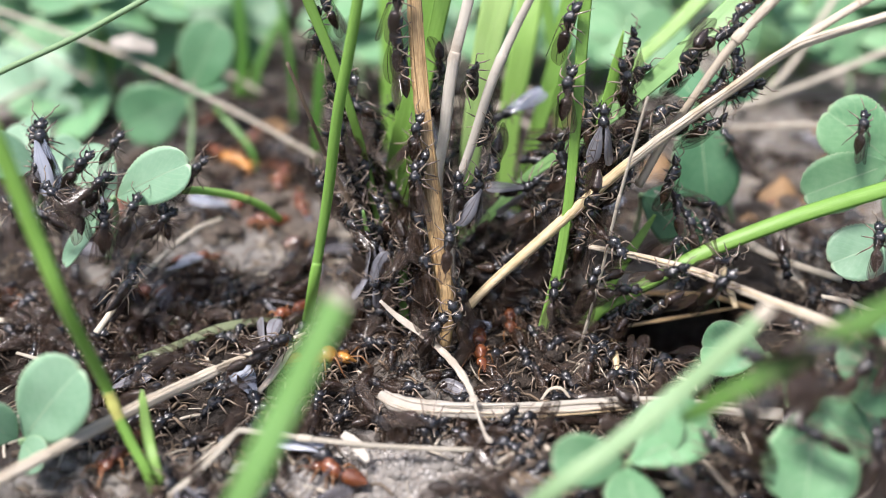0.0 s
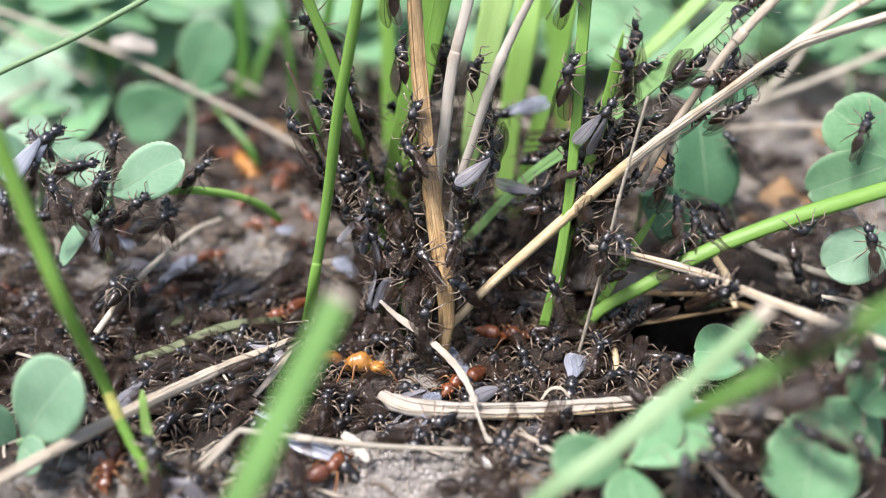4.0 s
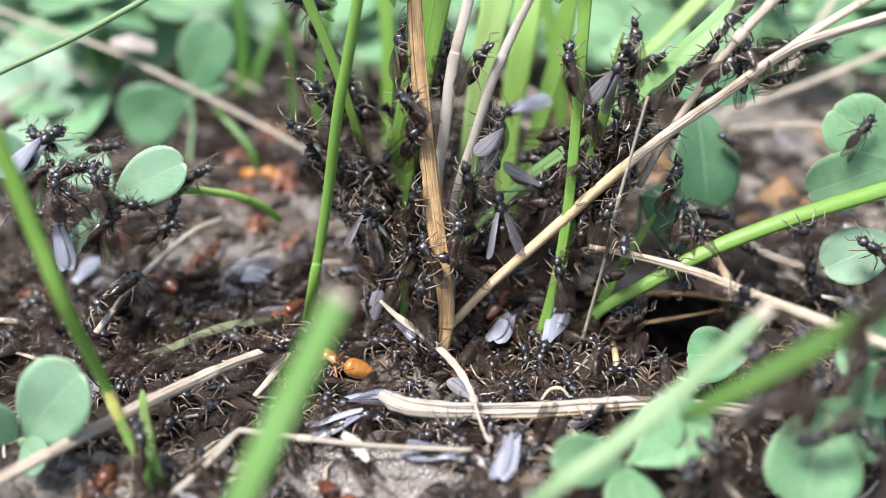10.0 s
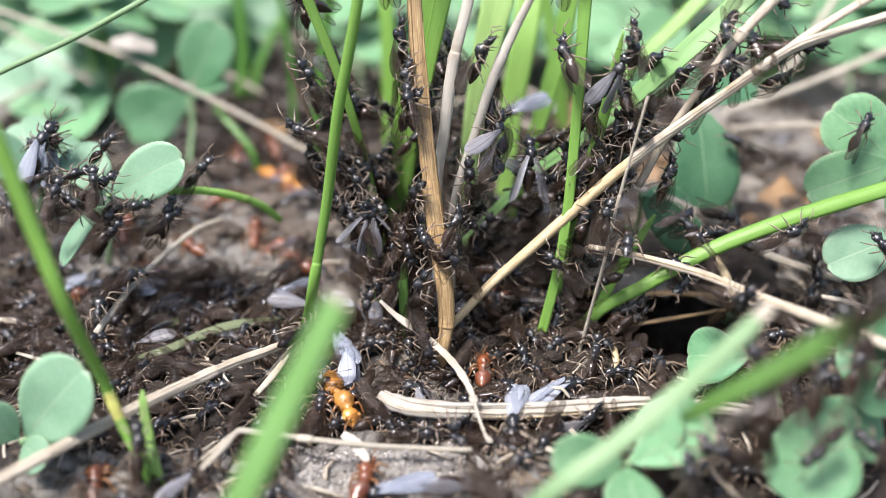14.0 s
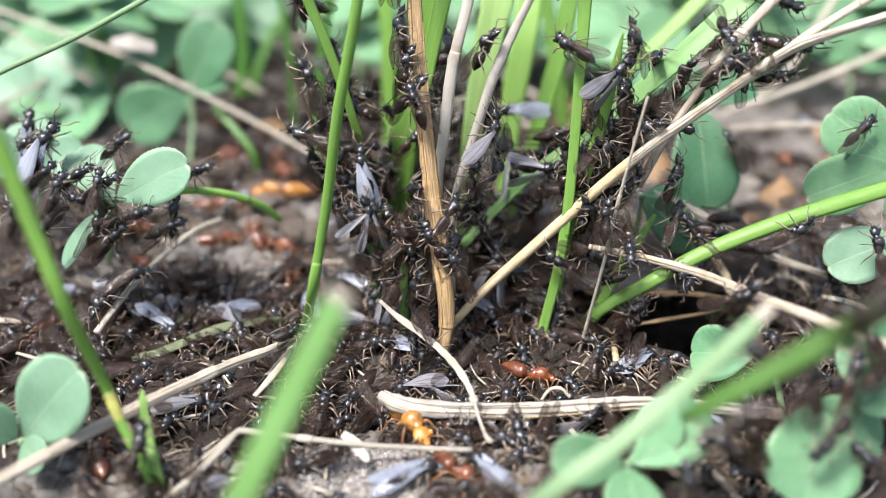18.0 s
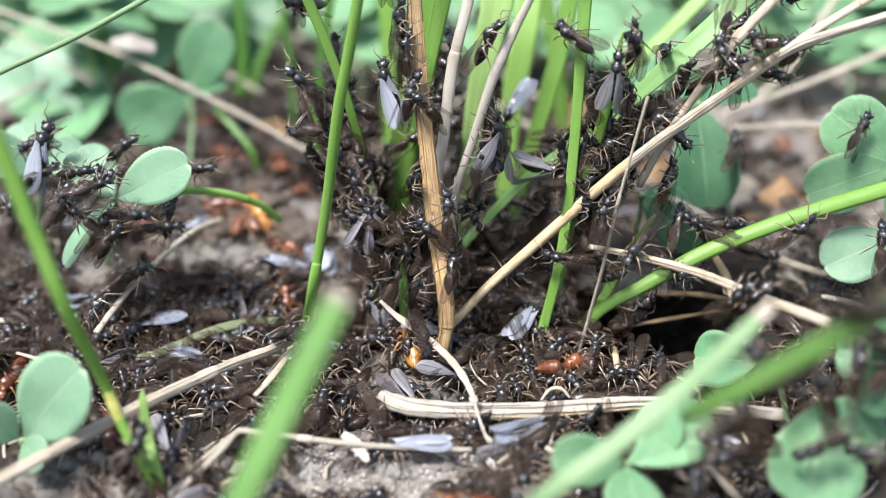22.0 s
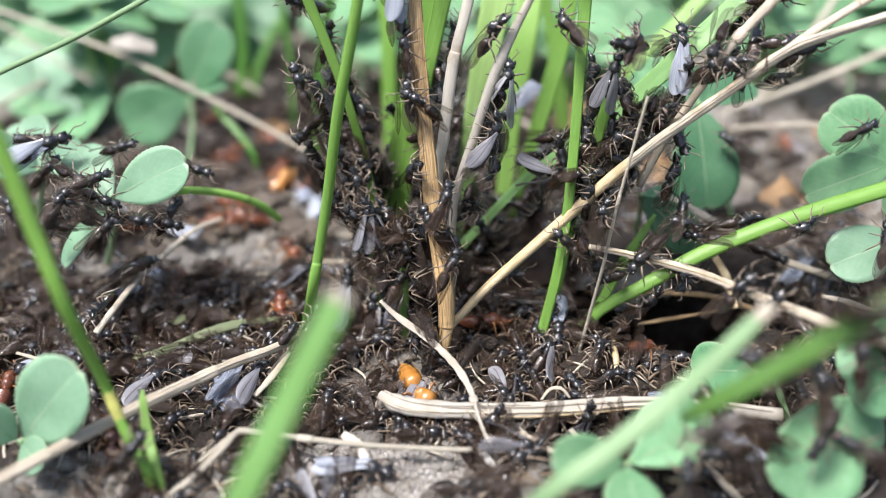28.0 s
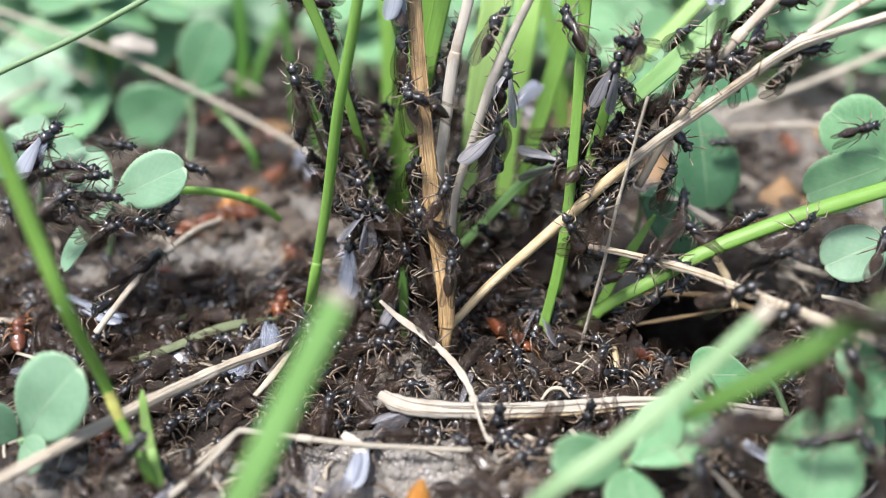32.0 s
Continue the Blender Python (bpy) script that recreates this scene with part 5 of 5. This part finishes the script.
def crowd():
    rnd = random.Random(77)
    spots = []
    while len(spots) < 640:
        y = rnd.uniform(-34, 48) if rnd.random() < 0.88 else rnd.uniform(48, 78)
        x = rnd.uniform(-1, 1) * (0.49 * (y + 90) + 3)
        bare = math.hypot((x + 5) / 10, (y + 24) / 6.5) < 1 or math.hypot((x + 4) / 4.5, (y + 7) / 3) < 1 or math.hypot((x + 24) / 9, (y - 28) / 7) < 1 or math.hypot((x + 28) / 11, (y - 19) / 5) < 1
        if (bare and rnd.random() < 0.95) or in_nest(x, y) or any(math.hypot(x - a, y - b) < 1.55 for a, b in spots):
            continue
        spots.append((x, y))
    tuft = [(rnd.gauss(-3, 9), rnd.gauss(9, 6)) for _ in range(90)]
    spots += [(x, y) for x, y in tuft if -12 < y < 30]
    spots += [(rnd.uniform(-1, 14), rnd.uniform(5, 27)) for _ in range(80)]
    spots += [(rnd.gauss(7, 5), rnd.gauss(13, 5)) for _ in range(70)]
    spots += [(rnd.uniform(-46, -6), rnd.uniform(46, 86)) for _ in range(70)]
    spots += [(rnd.uniform(-44, -16), rnd.uniform(60, 130)) for _ in range(60)]
    spots += [(rnd.uniform(-64, -27), rnd.uniform(-10, 12)) for _ in range(105)]
    for x, y in spots[:150]:
        kind = rnd.choices(("male", "grey", "pale"), (90, 9, 1))[0]
        rows = soil_rows(x, y, rnd.uniform(0, 6.28), rnd.choice((0.5, 1.5, 3.0, 5.0)), rnd.uniform(3, 8), rnd)
        ob = ant(kind, rnd.uniform(0.98, 1.16), rows[0][1])
        MOVES.append((ob, rows))
        if y < 10:
            LIVELY.append(ob)
    for key, count, lo, hi in (("culm", 12, 0.12, 0.85), ("diag", 11, 0.12, 0.66), ("cross", 6, 0.1, 0.8), ("g6", 11, 0.02, 0.85), ("g7", 11, 0.02, 0.7),
                               ("g8", 6, 0.05, 0.6), ("g10", 6, 0.25, 0.8), ("g11", 7, 0.1, 0.95), ("g12", 6, 0.1, 0.8), ("g14", 6, 0.2, 0.6), ("thin_a", 4, 0.02, 0.6), ("thin_b", 2, 0.2, 0.7), ("withered", 10, 0.2, 0.75), ("shoot_a", 7, 0.25, 0.98), ("shoot_b", 7, 0.25, 0.98),
                               ("s16", 3, 0.05, 0.5), ("s20", 2, 0.6, 0.95), ("s22", 3, 0.1, 0.9), ("s26", 2, 0.1, 0.6), ("s29", 3, 0.2, 0.8), ("fg4", 1, 0.05, 0.12), ("fg3", 2, 0.2, 0.6)):
        for k in range(count):
            s = lo + (hi - lo) * (k + rnd.random()) / count
            low = key[0] == "s"
            rows = line_rows(key, s, rnd.choice((1, 1, 1, 1, 1, -1)), rnd.choice((0.3, 1.0, 2.0)), rnd.uniform(-100, 100) if key in ("culm", "shoot_a", "shoot_b") else rnd.uniform(-50, 50) if low else 180 + rnd.uniform(-85, 85) if key in ("diag", "g6", "g8", "cross") else rnd.uniform(-130, 130), rnd,
                             rnd.uniform(-60, 60) if low else rnd.uniform(-32, 32), 0.0 if low else rnd.choice((0, 0, 0.5, 1.2)))
            ob = ant(rnd.choices(("male", "grey"), (92, 8))[0], rnd.uniform(0.98, 1.16), rows[0][1])
            tagged(ob, "small black winged ant clinging to a straw" if low or key == "diag" else "small black winged ant clinging to a grass stem")
            MOVES.append((ob, rows))
            if k % 2:
                LIVELY.append(ob)
    # ants on clover leaves
    for x, y, z in [(-45.7, 7, 18), (-41.4, 2, 17.3), (-40, 6, 18.8), (-39.9, 2, 15.8), (-36.9, 3, 17.8), (-36.6, 8, 20.5), (-36.6, 2, 14.1), (-34.3, 3, 14.9), (-31, 5, 13.5), (-42.7, 2, 14.9), (-37.0, 1, 13.7), (-27.7, 8, 17.4), (-47.7, 4, 14.2), (-37.4, 2, 18.7), (-31.4, 4, 13.1), (-45.5, 10, 20.1)]:
        rows = perch_rows((x, y, z), 90 + rnd.uniform(-60, 60), (rnd.uniform(-0.4, 0.4), -0.85, 0.5), rnd)
        ob = tagged(ant("male", rnd.uniform(0.9, 1.08), rows[0][1]), "small black winged ant standing on a clover leaf")
        MOVES.append((ob, rows))
        LIVELY.append(ob)
    for x, y, z in [(26.7, -26, 10.1), (30.8, -26, 13.2), (35.1, -22, 17.2), (23.2, -27, 7.2), (25.9, 5, 14), (27.5, 4, 12.4), (29.9, 3, 11.8), (46.4, -1, 13.2), (35.3, 18, 16.6), (20.4, -31, 7.2), (26.5, -26, 16.2), (30.5, -26, 16.2), (35.5, -24, 13.8), (38.9, -22, 13.2), (24.6, -28, 8.1), (31.5, -29, 10.8), (37.0, -28, 8.1), (37.4, -16, 11.4), (40.8, -14, 10.7), (36.5, -12, 9.2)]:
        rows = perch_rows((x, y, z), 90 + rnd.uniform(-60, 60), (rnd.uniform(-0.4, 0.4), -0.85, 0.5), rnd)
        ob = tagged(ant("male", rnd.uniform(0.95, 1.1), rows[0][1]), "small black winged ant standing on a clover leaf")
        MOVES.append((ob, rows))
    rows = perch_rows((46.6, 9, 22.2), 72, (0.0, -0.9, 0.45), rnd, 0.08)
    MOVES.append((tagged(ant("male", 1.0, rows[0][1]), "black winged ant resting on a clover leaf"), rows))
    rows = perch_rows((-44.8, 9, 20.4), 90, (0.1, -0.9, 0.42), rnd, 0.1)
    MOVES.append((tagged(ant("pale", 1.35, rows[0][1]), "black ant on clover, sky sheen in its pale wing colour"), rows))
    rows = perch_rows((8.4, 20, 19.9), 200, (0.0, -0.8, 0.6), rnd, 0.15)
    MOVES.append((tagged(ant("pale", 1.15, rows[0][1]), "black ant on a grass blade, sky sheen in its pale wing colour"), rows))
    wanderers(rnd)
    for n, (key, count, lo, hi) in enumerate((("g6", 9, 0.0, 0.6), ("g7", 12, 0.0, 0.5), ("g8", 20, 0.0, 0.5), ("g10", 6, 0.1, 0.6), ("g11", 6, 0.0, 0.7), ("g12", 26, 0.0, 0.55),
                                              ("diag", 4, 0.1, 0.6), ("cross", 4, 0.0, 0.6), ("g14", 4, 0.1, 0.6), ("thin_a", 8, 0.0, 0.5), ("withered", 4, 0.2, 0.7), ("shoot_a", 9, 0.15, 0.95), ("shoot_b", 7, 0.15, 0.95), ("culm", 5, 0.03, 0.2))):
        places = []
        for _ in range(count):
            m = line_rows(key, rnd.uniform(lo, hi), rnd.choice((1, 1, -1)), 0, rnd.uniform(-130, 130) if key in ("culm", "shoot_a", "shoot_b") else 180 + rnd.uniform(-100, 100), rnd, rnd.uniform(-55, 55), rnd.choice((0, 0.4, 1.0, 1.8)))[0][1]
            places.append((m.translation.x / MM, m.translation.y / MM, m))
        patch(places, n, rnd, "dense swarm of small black winged ants clinging to grass stems")
    # the thick of the swarm, too dense to count, in patches that stir
    for n in range(8):
        geos = []
        for x, y in spots[150 + n::8]:
            m = stand(on_soil((x, y), 0.1), (math.cos(x * 7 + y), math.sin(x * 7 + y), 0), soil_up(x, y) + Vector((rnd.uniform(-0.5, 0.5), rnd.uniform(-0.7, 0.3), 0.5)))
            geos.append((x, y, m))
        patch(geos, n, rnd)


def patch(places, n, rnd, label="dense swarm of small black winged ants on dark soil"):
    """Ants packed shoulder to shoulder, as one mass with their own materials."""
    mats = [BLACK, BROWN, LEG_BROWN, WING]
    c = Vector((sum(p[0] for p in places) / len(places), sum(p[1] for p in places) / len(places), 0))
    shapes = []
    for i in range(5):
        proto = KINDS["male", i]
        pts, faces, uvs, slots = [], [], [], []
        for ob in proto.children_recursive:
            local = ob.matrix_basis if ob.parent == proto else ob.parent.matrix_basis @ ob.matrix_basis
            per = {}
            layer = ob.data.uv_layers[0].data
            for poly in ob.data.polygons:
                faces.append(tuple(i + len(pts) for i in poly.vertices))
                slots.append(mats.index(ob.data.materials[0]))
                for li, vi in zip(poly.loop_indices, poly.vertices):
                    per[vi] = tuple(layer[li].uv)
            uvs += [per.get(i, (0, 0)) for i in range(len(ob.data.vertices))]
            pts += [tuple(local @ v.co) for v in ob.data.vertices]
        shapes.append((np.array(pts), faces, uvs, slots))
    verts, faces, uvs, slots, run = [], [], [], [], 0
    for k, (x, y, m) in enumerate(places):
        own, f, u, sl = shapes[(k * 3 + n) % 5]
        own = own * rnd.uniform(0.95, 1.15)
        verts.append((own @ np.array(m.to_3x3()).T + np.array(m.translation)) / MM - np.array(c))
        faces += [tuple(i + run for i in g) for g in f]
        uvs += u
        slots += sl
        run += len(own)
    verts = np.concatenate(verts).tolist()
    me = mesh("ant_swarm", (verts, faces, uvs), mats[0])
    for mt in mats[1:]:
        me.materials.append(mt)
    me.polygons.foreach_set("material_index", slots)
    ob = tagged(new("ant_swarm", me), label, "ants", kind="stuff")
    rows = []
    for t in range(0, 33):
        rows.append((float(t), pose((c.x + rnd.uniform(-0.5, 0.5)) * MM, (c.y + rnd.uniform(-0.5, 0.5)) * MM, 0, 0, 0, rnd.uniform(-0.5, 0.5))))
    ob.matrix_basis = rows[0][1]
    MOVES.append((ob, rows))


def wander(kind, size, stops, rnd):
    rows = travel_rows(stops, rnd)
    ob = ant(kind, size, rows[0][1])
    MOVES.append((ob, rows))
    LIVELY.append(ob)


def climb(kind, size, stops, rnd):
    """An ant that climbs among the stems and leaves by stops of (seconds, x, y, z), head up.

    It comes up from the litter behind the stems and goes back there afterwards."""
    rows, lean = [], 0.0
    t0, x0 = stops[0][0], stops[0][1]
    foot = (x0 * 0.6 if abs(x0) < 30 else x0 - 6, 32, 2.5)
    stops = [(-1, *foot), (t0 - 7, *foot), *stops]
    if stops[-1][0] < 24:
        stops.append((stops[-1][0] + 7, *foot))
    for k in range(0, 65):
        t = k / 2
        p = Vector(stops[0][1:])
        for a, b in zip(stops, stops[1:]):
            p = Vector(a[1:]).lerp(Vector(b[1:]), min(1.0, max(0.0, (t - a[0]) / (b[0] - a[0])))) if t >= a[0] else p
        lean = 0.8 * lean + rnd.uniform(-0.15, 0.15)
        rows.append((t, stand(p, (lean, 0.4, 0.9), (lean * 0.5, -0.88, 0.45))))
    ob = ant(kind, size, rows[0][1])
    tagged(ob, "winged ant with pale wings climbing among grass stems")
    MOVES.append((ob, rows))


def wanderers(rnd):
    """Ants that stand out and whose way can be followed."""
    wander("rusty", 1.3, [(0, -10.3, -22.5), (3, -11.1, -22.2), (6, -10.5, -21.3), (7, -10.8, -20.8), (9, -10, -26.9), (12, -7.3, -28.7), (14, -7, -23.6), (17, -2, -20.8), (18, 1.5, -23.4), (20, 2.3, -28.7), (32, -4.2, -30.6)], rnd)
    wander("rusty", 1.3, [(0, 3.8, -5.1), (1, 4, -8), (2, 1.7, -9.6), (9, 1.9, -9.6), (10, 0.6, -7.4), (11, 0.2, -7.2), (12, 4.2, -9), (14, 4.4, -7.8), (17, 9.5, -8.3), (18, 9.7, -8.5), (22, 13.9, -7.4), (26, 21.9, -4.3), (32, 23.1, -2.7)], rnd)
    wander("orange", 1.7, [(0, -13.6, -6.4), (3.5, -11.5, -5.8), (6, -4.4, -7.6), (7, -5.3, -8.9), (8, -7.6, -7), (9, -9.9, -6.6), (11, -14, -5.3), (14, -10.9, -12.1), (17, -4.5, -13.5), (18, -3.3, -16.1), (19, -2.2, -13.5), (20, 0.2, -13.3), (21, -2.1, -11.1), (22, -3.3, -3.4), (23, -2.5, -4.3), (24, -1.1, 1.8), (25, -1.5, 1.5), (27.5, -4.1, -11.9), (28, -2.6, -12.2), (29, -2.5, -20), (30, -2.3, -26.6), (32, -2.4, -30.6)], rnd)
    wander("rusty", 1.3, [(0, 8.1, 2.2), (3, 6.6, -3), (6, 8, 0.6), (7, 6.3, 2.2), (12, 7.9, 4.7), (16, 4.6, 7.2), (21, 2, 8.3), (22, 1.5, 4.6), (23, 1.6, 1.2), (25, 0.4, 0), (28, 5, 0), (32, 7.5, -2.2)], rnd)
    wander("rusty", 1.3, [(0, -18.3, 3.4), (9, -19.2, 2.9), (12, -18.6, 2.6), (13, -18.2, 13.7), (15, -19.2, 14.9), (20, -19.6, 9.7), (28, -19.2, 4.8), (32, -19.3, 4.7)], rnd)
    wander("rusty", 1.3, [(0, -20.4, 31.1), (2, -20.1, 30.4), (6, -18.9, 27.7), (8, -21.5, 35.2), (12, -24.7, 41.9), (17, -21.3, 34.1), (32, -19.3, 39.9)], rnd)
    wander("orange", 1.7, [(0, -32.4, 46), (8, -29, 41.9), (14, -24.4, 39.9), (17, -21.3, 34.1), (18, -24, 34.1), (20, -26.7, 28.7), (24, -25.8, 27.4), (28, -24.5, 39.4), (32, -29.6, 30.8)], rnd)
    wander("rusty", 1.3, [(0, -31.5, 15.4), (6, -30.5, 15.8), (10, -30.8, 15), (14, -33.2, 18), (20, -27.7, 21), (24, -27.7, 24.9), (32, -33.4, 22.5)], rnd)
    wander("rusty", 1.3, [(0, -46, 88.9), (3, -46.6, 88.9), (10, -28.4, 54.7), (20, -25.3, 46), (32, -29.8, 57.1)], rnd)
    wander("rusty", 1.3, [(0, -34.8, 49.2), (10, -31, 48.1), (32, -36, 46)], rnd)
    wander("rusty", 1.3, [(0, -25.3, 46), (9, -23.4, 44.9), (20, -32.1, 27.4), (32, -31, 25.7)], rnd)
    wander("rusty", 1.3, [(0, 48.7, 34.3), (14, 52.1, 39.9), (24, 55.8, 54.7), (32, 55.8, 50.2)], rnd)
    wander("rusty", 1.3, [(0, -53.2, 7.8), (6, -54.5, 9.7), (14, -44.5, 7.2), (23, -46.5, -10.3), (28, -46.6, -9.3), (32, -47.7, -1.6)], rnd)
    wander("rusty", 1.3, [(0, -30.8, -21), (3, -31.1, -21.8), (12, -31.7, -26.6), (23, -33.8, -15.7), (30, -32.5, -19.1), (32, -33, -19.1)], rnd)
    for x, y in ((-27, 24), (-23, 42), (-34, 52), (-38, 62), (-30, 33), (-20, 20), (-36, 12), (-44, 26)):
        wander("rusty", 1.35, [(t, x + rnd.uniform(-3, 3), y + rnd.uniform(-4, 4)) for t in (0, 8, 16, 24, 32)], rnd)
    wander("pale", 1.3, [(0, -19.8, -12.1), (4, -15.9, -18.2), (6, -14, -19.4), (7, -10.5, -18.9), (8, -11.1, -16.3), (10, -8.3, -15.7)], rnd)
    wander("pale", 1.3, [(0, -12.3, -20.7), (5, -10, -21.4), (6, -8.8, -19.2), (7, -7.3, -15.1), (8, -1.9, -9), (9, 5.3, -3.9), (10, 7.6, 0)], rnd)
    wander("pale", 1.25, [(5, 3.3, -12.1), (7, -1.6, -9), (8, -3.2, -10.9), (10, -9.6, -13.1), (12, -13.5, -10.3)], rnd)
    wander("pale", 1.25, [(6, 11.1, -17.4), (8, 10.1, -21.4), (9, 5.6, -21.3), (10, 7.2, -20.8), (11, 6, -16.6), (13, 10.2, -14)], rnd)
    wander("pale", 1.25, [(6, -4.5, -23.7), (9, 0.1, -21.3), (10, 1.1, -21.6), (12, -3.4, -24.4), (16, -7.5, -25.2)], rnd)
    wander("pale", 1.25, [(8, -4.1, -1.1), (11, -5.5, 0), (12, -6.5, 9.1), (13, -8.9, -7.4), (14, -11.8, -2.2), (17, -5.7, 9.3), (18, -5.9, 10.6), (19, -7.1, -0.4), (22, -8.4, 4.7)], rnd)
    wander("pale", 1.25, [(14, -9.8, 4.7), (18, -2.6, -5.1), (19, 4.1, -17), (20, 3.6, -18.6), (21, 6, -19.4), (22, 9.9, -18.2)], rnd)
    wander("grey", 1.1, [(12, -32.8, 4.7), (17, -36.2, 2.3), (18, -23.8, 0), (19, -22.9, -0.4), (20, -24.2, 3.4), (21, -21.8, 3.4), (22, -21.7, 4.6), (23, -11.2, -13.7), (24, -12, -19.7), (26, -15.3, -22.2)], rnd)
    wander("pale", 1.25, [(12, 6.8, 9.7), (16, 4.5, 4.7), (19, 5.9, 0.7), (20, 6.7, -2.4), (21, 8.4, -1.3), (24, 13.6, 4.7), (30, 12.7, -3.2), (31, 15.1, 2.3)], rnd)
    wander("pale", 1.25, [(16, 5.1, -23.7), (21, 1.5, -19.9), (23, -9.9, -21.3), (24, -7.9, -15.4), (26, -10.2, -19.1), (27.5, -8, -22.8), (28, -7.1, -22.4), (29, -8.5, -22.4), (30, -7.2, -21.6), (32, -7.1, -20.8)], rnd)
    wander("pale", 1.25, [(20, -28.7, -4.3), (27, -22.1, -9.3), (31, -21.2, -6.4), (32, -19.8, -4.3)], rnd)
    wander("grey", 1.1, [(0, -19.2, -4.3), (3, -19.2, -5.1), (8, -26.4, 0), (16, -32.8, 4.7), (24, -28.7, -4.3), (32, -31.1, -2.2)], rnd)
    wander("pale", 1.25, [(0, 26.9, -1.6), (3, 27.9, 0), (8, 37, 4.7), (16, 26.7, -15.7), (20, 27.6, -19.1), (32, 31.7, -23.7)], rnd)
    wander("pale", 1.3, [(0, -33.7, 11), (4, -34.1, 9.7), (9, -46.2, 12.4), (18, -46.4, 4.7), (24, -37.6, 4.7), (31, -41.8, 1.2), (32, -40.6, 1.4)], rnd)
    wander("pale", 1.25, [(14, -39.9, 6.5), (17, -36.1, 2.4), (18, -31.8, -0.9), (19, -29.5, 0.5), (20, -24.6, 2.9), (21, -22.0, 2.1), (22, -21.6, 3.3), (25, -23.7, 5.3)], rnd)
    wander("grey", 1.25, [(15, -41.5, 7.3), (17, -38.5, 4.1), (18, -37.9, 4.3), (19, -34.1, 0.5), (20, -34.2, -1.8), (22, -26.4, -19.8), (24, -25.1, -20.6)], rnd)
    wander("pale", 1.25, [(26, -39.0, 13.2), (28, -35.4, 10.4), (29, -33.3, 8.8), (30, -36.1, 9.9), (31, -37.4, -1.8), (32, -41.1, 1.0)], rnd)
    wander("pale", 1.25, [(27, -23.8, -11.0), (29, -23.1, -8.9), (30, -21.9, -11.9), (31, -19.7, -2.6), (32, -19.9, -1.8)], rnd)
    wander("grey", 1.25, [(27, 10.1, -8.1), (29.5, 13.2, 0.5), (30, 13.5, -3.9), (31, 10.6, -1.8), (32, 10.8, 0.5)], rnd)
    wander("pale", 1.25, [(29, -46.6, -8.1), (31, -44.1, -8.1), (32, -41.5, -8.5)], rnd)
    wander("grey", 1.25, [(0, -33.1, 8.3), (1, -32.8, 9.1), (2, -35.2, 13.2), (5, -28.5, 11.8), (8, -27.2, 9.1), (9, -26.8, 10.4)], rnd)
    wander("grey", 1.25, [(5, -29.9, 5.3), (7, -22.0, 7.3), (8, -19.0, 11.0), (9, -18.1, 11.8), (12, -19.9, 32.8), (14, -21.1, 32.1)], rnd)
    climb("pale", 1.2, [(8, -42.1, 7, 8.8), (10, -42.3, 4, 12.7), (11, -42.3, 4, 16.2), (12, -42.4, 4, 17.7), (13, -44.0, 8, 18.9), (14, -44.6, 11, 19.5), (18, -48.3, 14, 19.8)], rnd)
    climb("pale", 1.2, [(17, -9.3, 8, 15.7), (20, -7.8, 8, 22.7), (21.5, -6.1, 7, 28.0), (22, -5.7, 7, 28.4), (23, -4.9, 8, 32.4), (25, -4.4, 9, 39.3)], rnd)
    climb("pale", 1.2, [(27, -12.0, 2, 3.4), (29, -10.6, 3, 7.4), (31, -9.5, 4, 10.4), (32, -10.6, 4, 9.1)], rnd)
    climb("pale", 1.2, [(25, 22.9, 6, 25.5), (28, 25.0, 8, 31.8), (29, 26.0, 8, 34.2), (29.5, 26.5, 9, 35.7), (31, 28.2, 11, 40.5)], rnd)
    climb("grey", 1.25, [(7, 5.9, 8, 4.3), (10, 6.6, 4, 13.9), (11, 7.7, 4, 15.3), (13, 9.2, 6, 18.8), (16, 10.5, 8, 20.7)], rnd)
    climb("grey", 1.25, [(16, 5.2, 6, 2.4), (19, 6.1, 5, 9.2), (20, 5.4, 5, 15.1), (22, 6.1, 9, 20.9), (25, 6.6, 10, 27.2)], rnd)


crowd()


def motions():
    rnd = random.Random(8)
    for ob, rows in MOVES:
        walk(ob, rows)
    for ob, most in SWAYING:
        x, y, z = ob.location
        walk(ob, [(t, pose(x, y, z, rnd.uniform(-most, most), rnd.uniform(-most, most), 0)) for t in range(0, 33, 2)])
    # the leaf beside the nest opening gives way and comes back as ants climb over it
    x, y, z = NEST_LEAF.location
    walk(NEST_LEAF, [(t, pose(x + dx * MM, y, z + dz * MM, tilt, lean, 0)) for t, dx, dz, tilt, lean in
                     ((0, 0.4, -0.2, 0, 5), (3.5, 0.2, -0.2, 0, 2), (8, 0, 0, -2, -2), (14, 0, 0, 0, -3), (17, 0, 0, 0, -1), (20, 0.2, -0.2, 3, 0),
                      (23, 0.6, -0.6, 4, -3), (25, 0.8, -0.8, 5, -6), (29, 1.0, -1.0, 5, -8), (32, 1.2, -1.2, 5, -10))])
    # legs and feelers of the ants that one can watch closely
    for ob in LIVELY[:90]:
        for limb in [c for c in ob.children if c.name.startswith("leg")]:
            x, y, z = limb.matrix_basis.translation
            sign = rnd.choice((-1, 1))
            rows = []
            for k in range(0, 41):
                sign = -sign
                rows.append((k * 0.8, pose(x, y, z, rnd.uniform(-5, 5), 0, sign * rnd.uniform(3, 15))))
            walk(limb, rows)


motions()
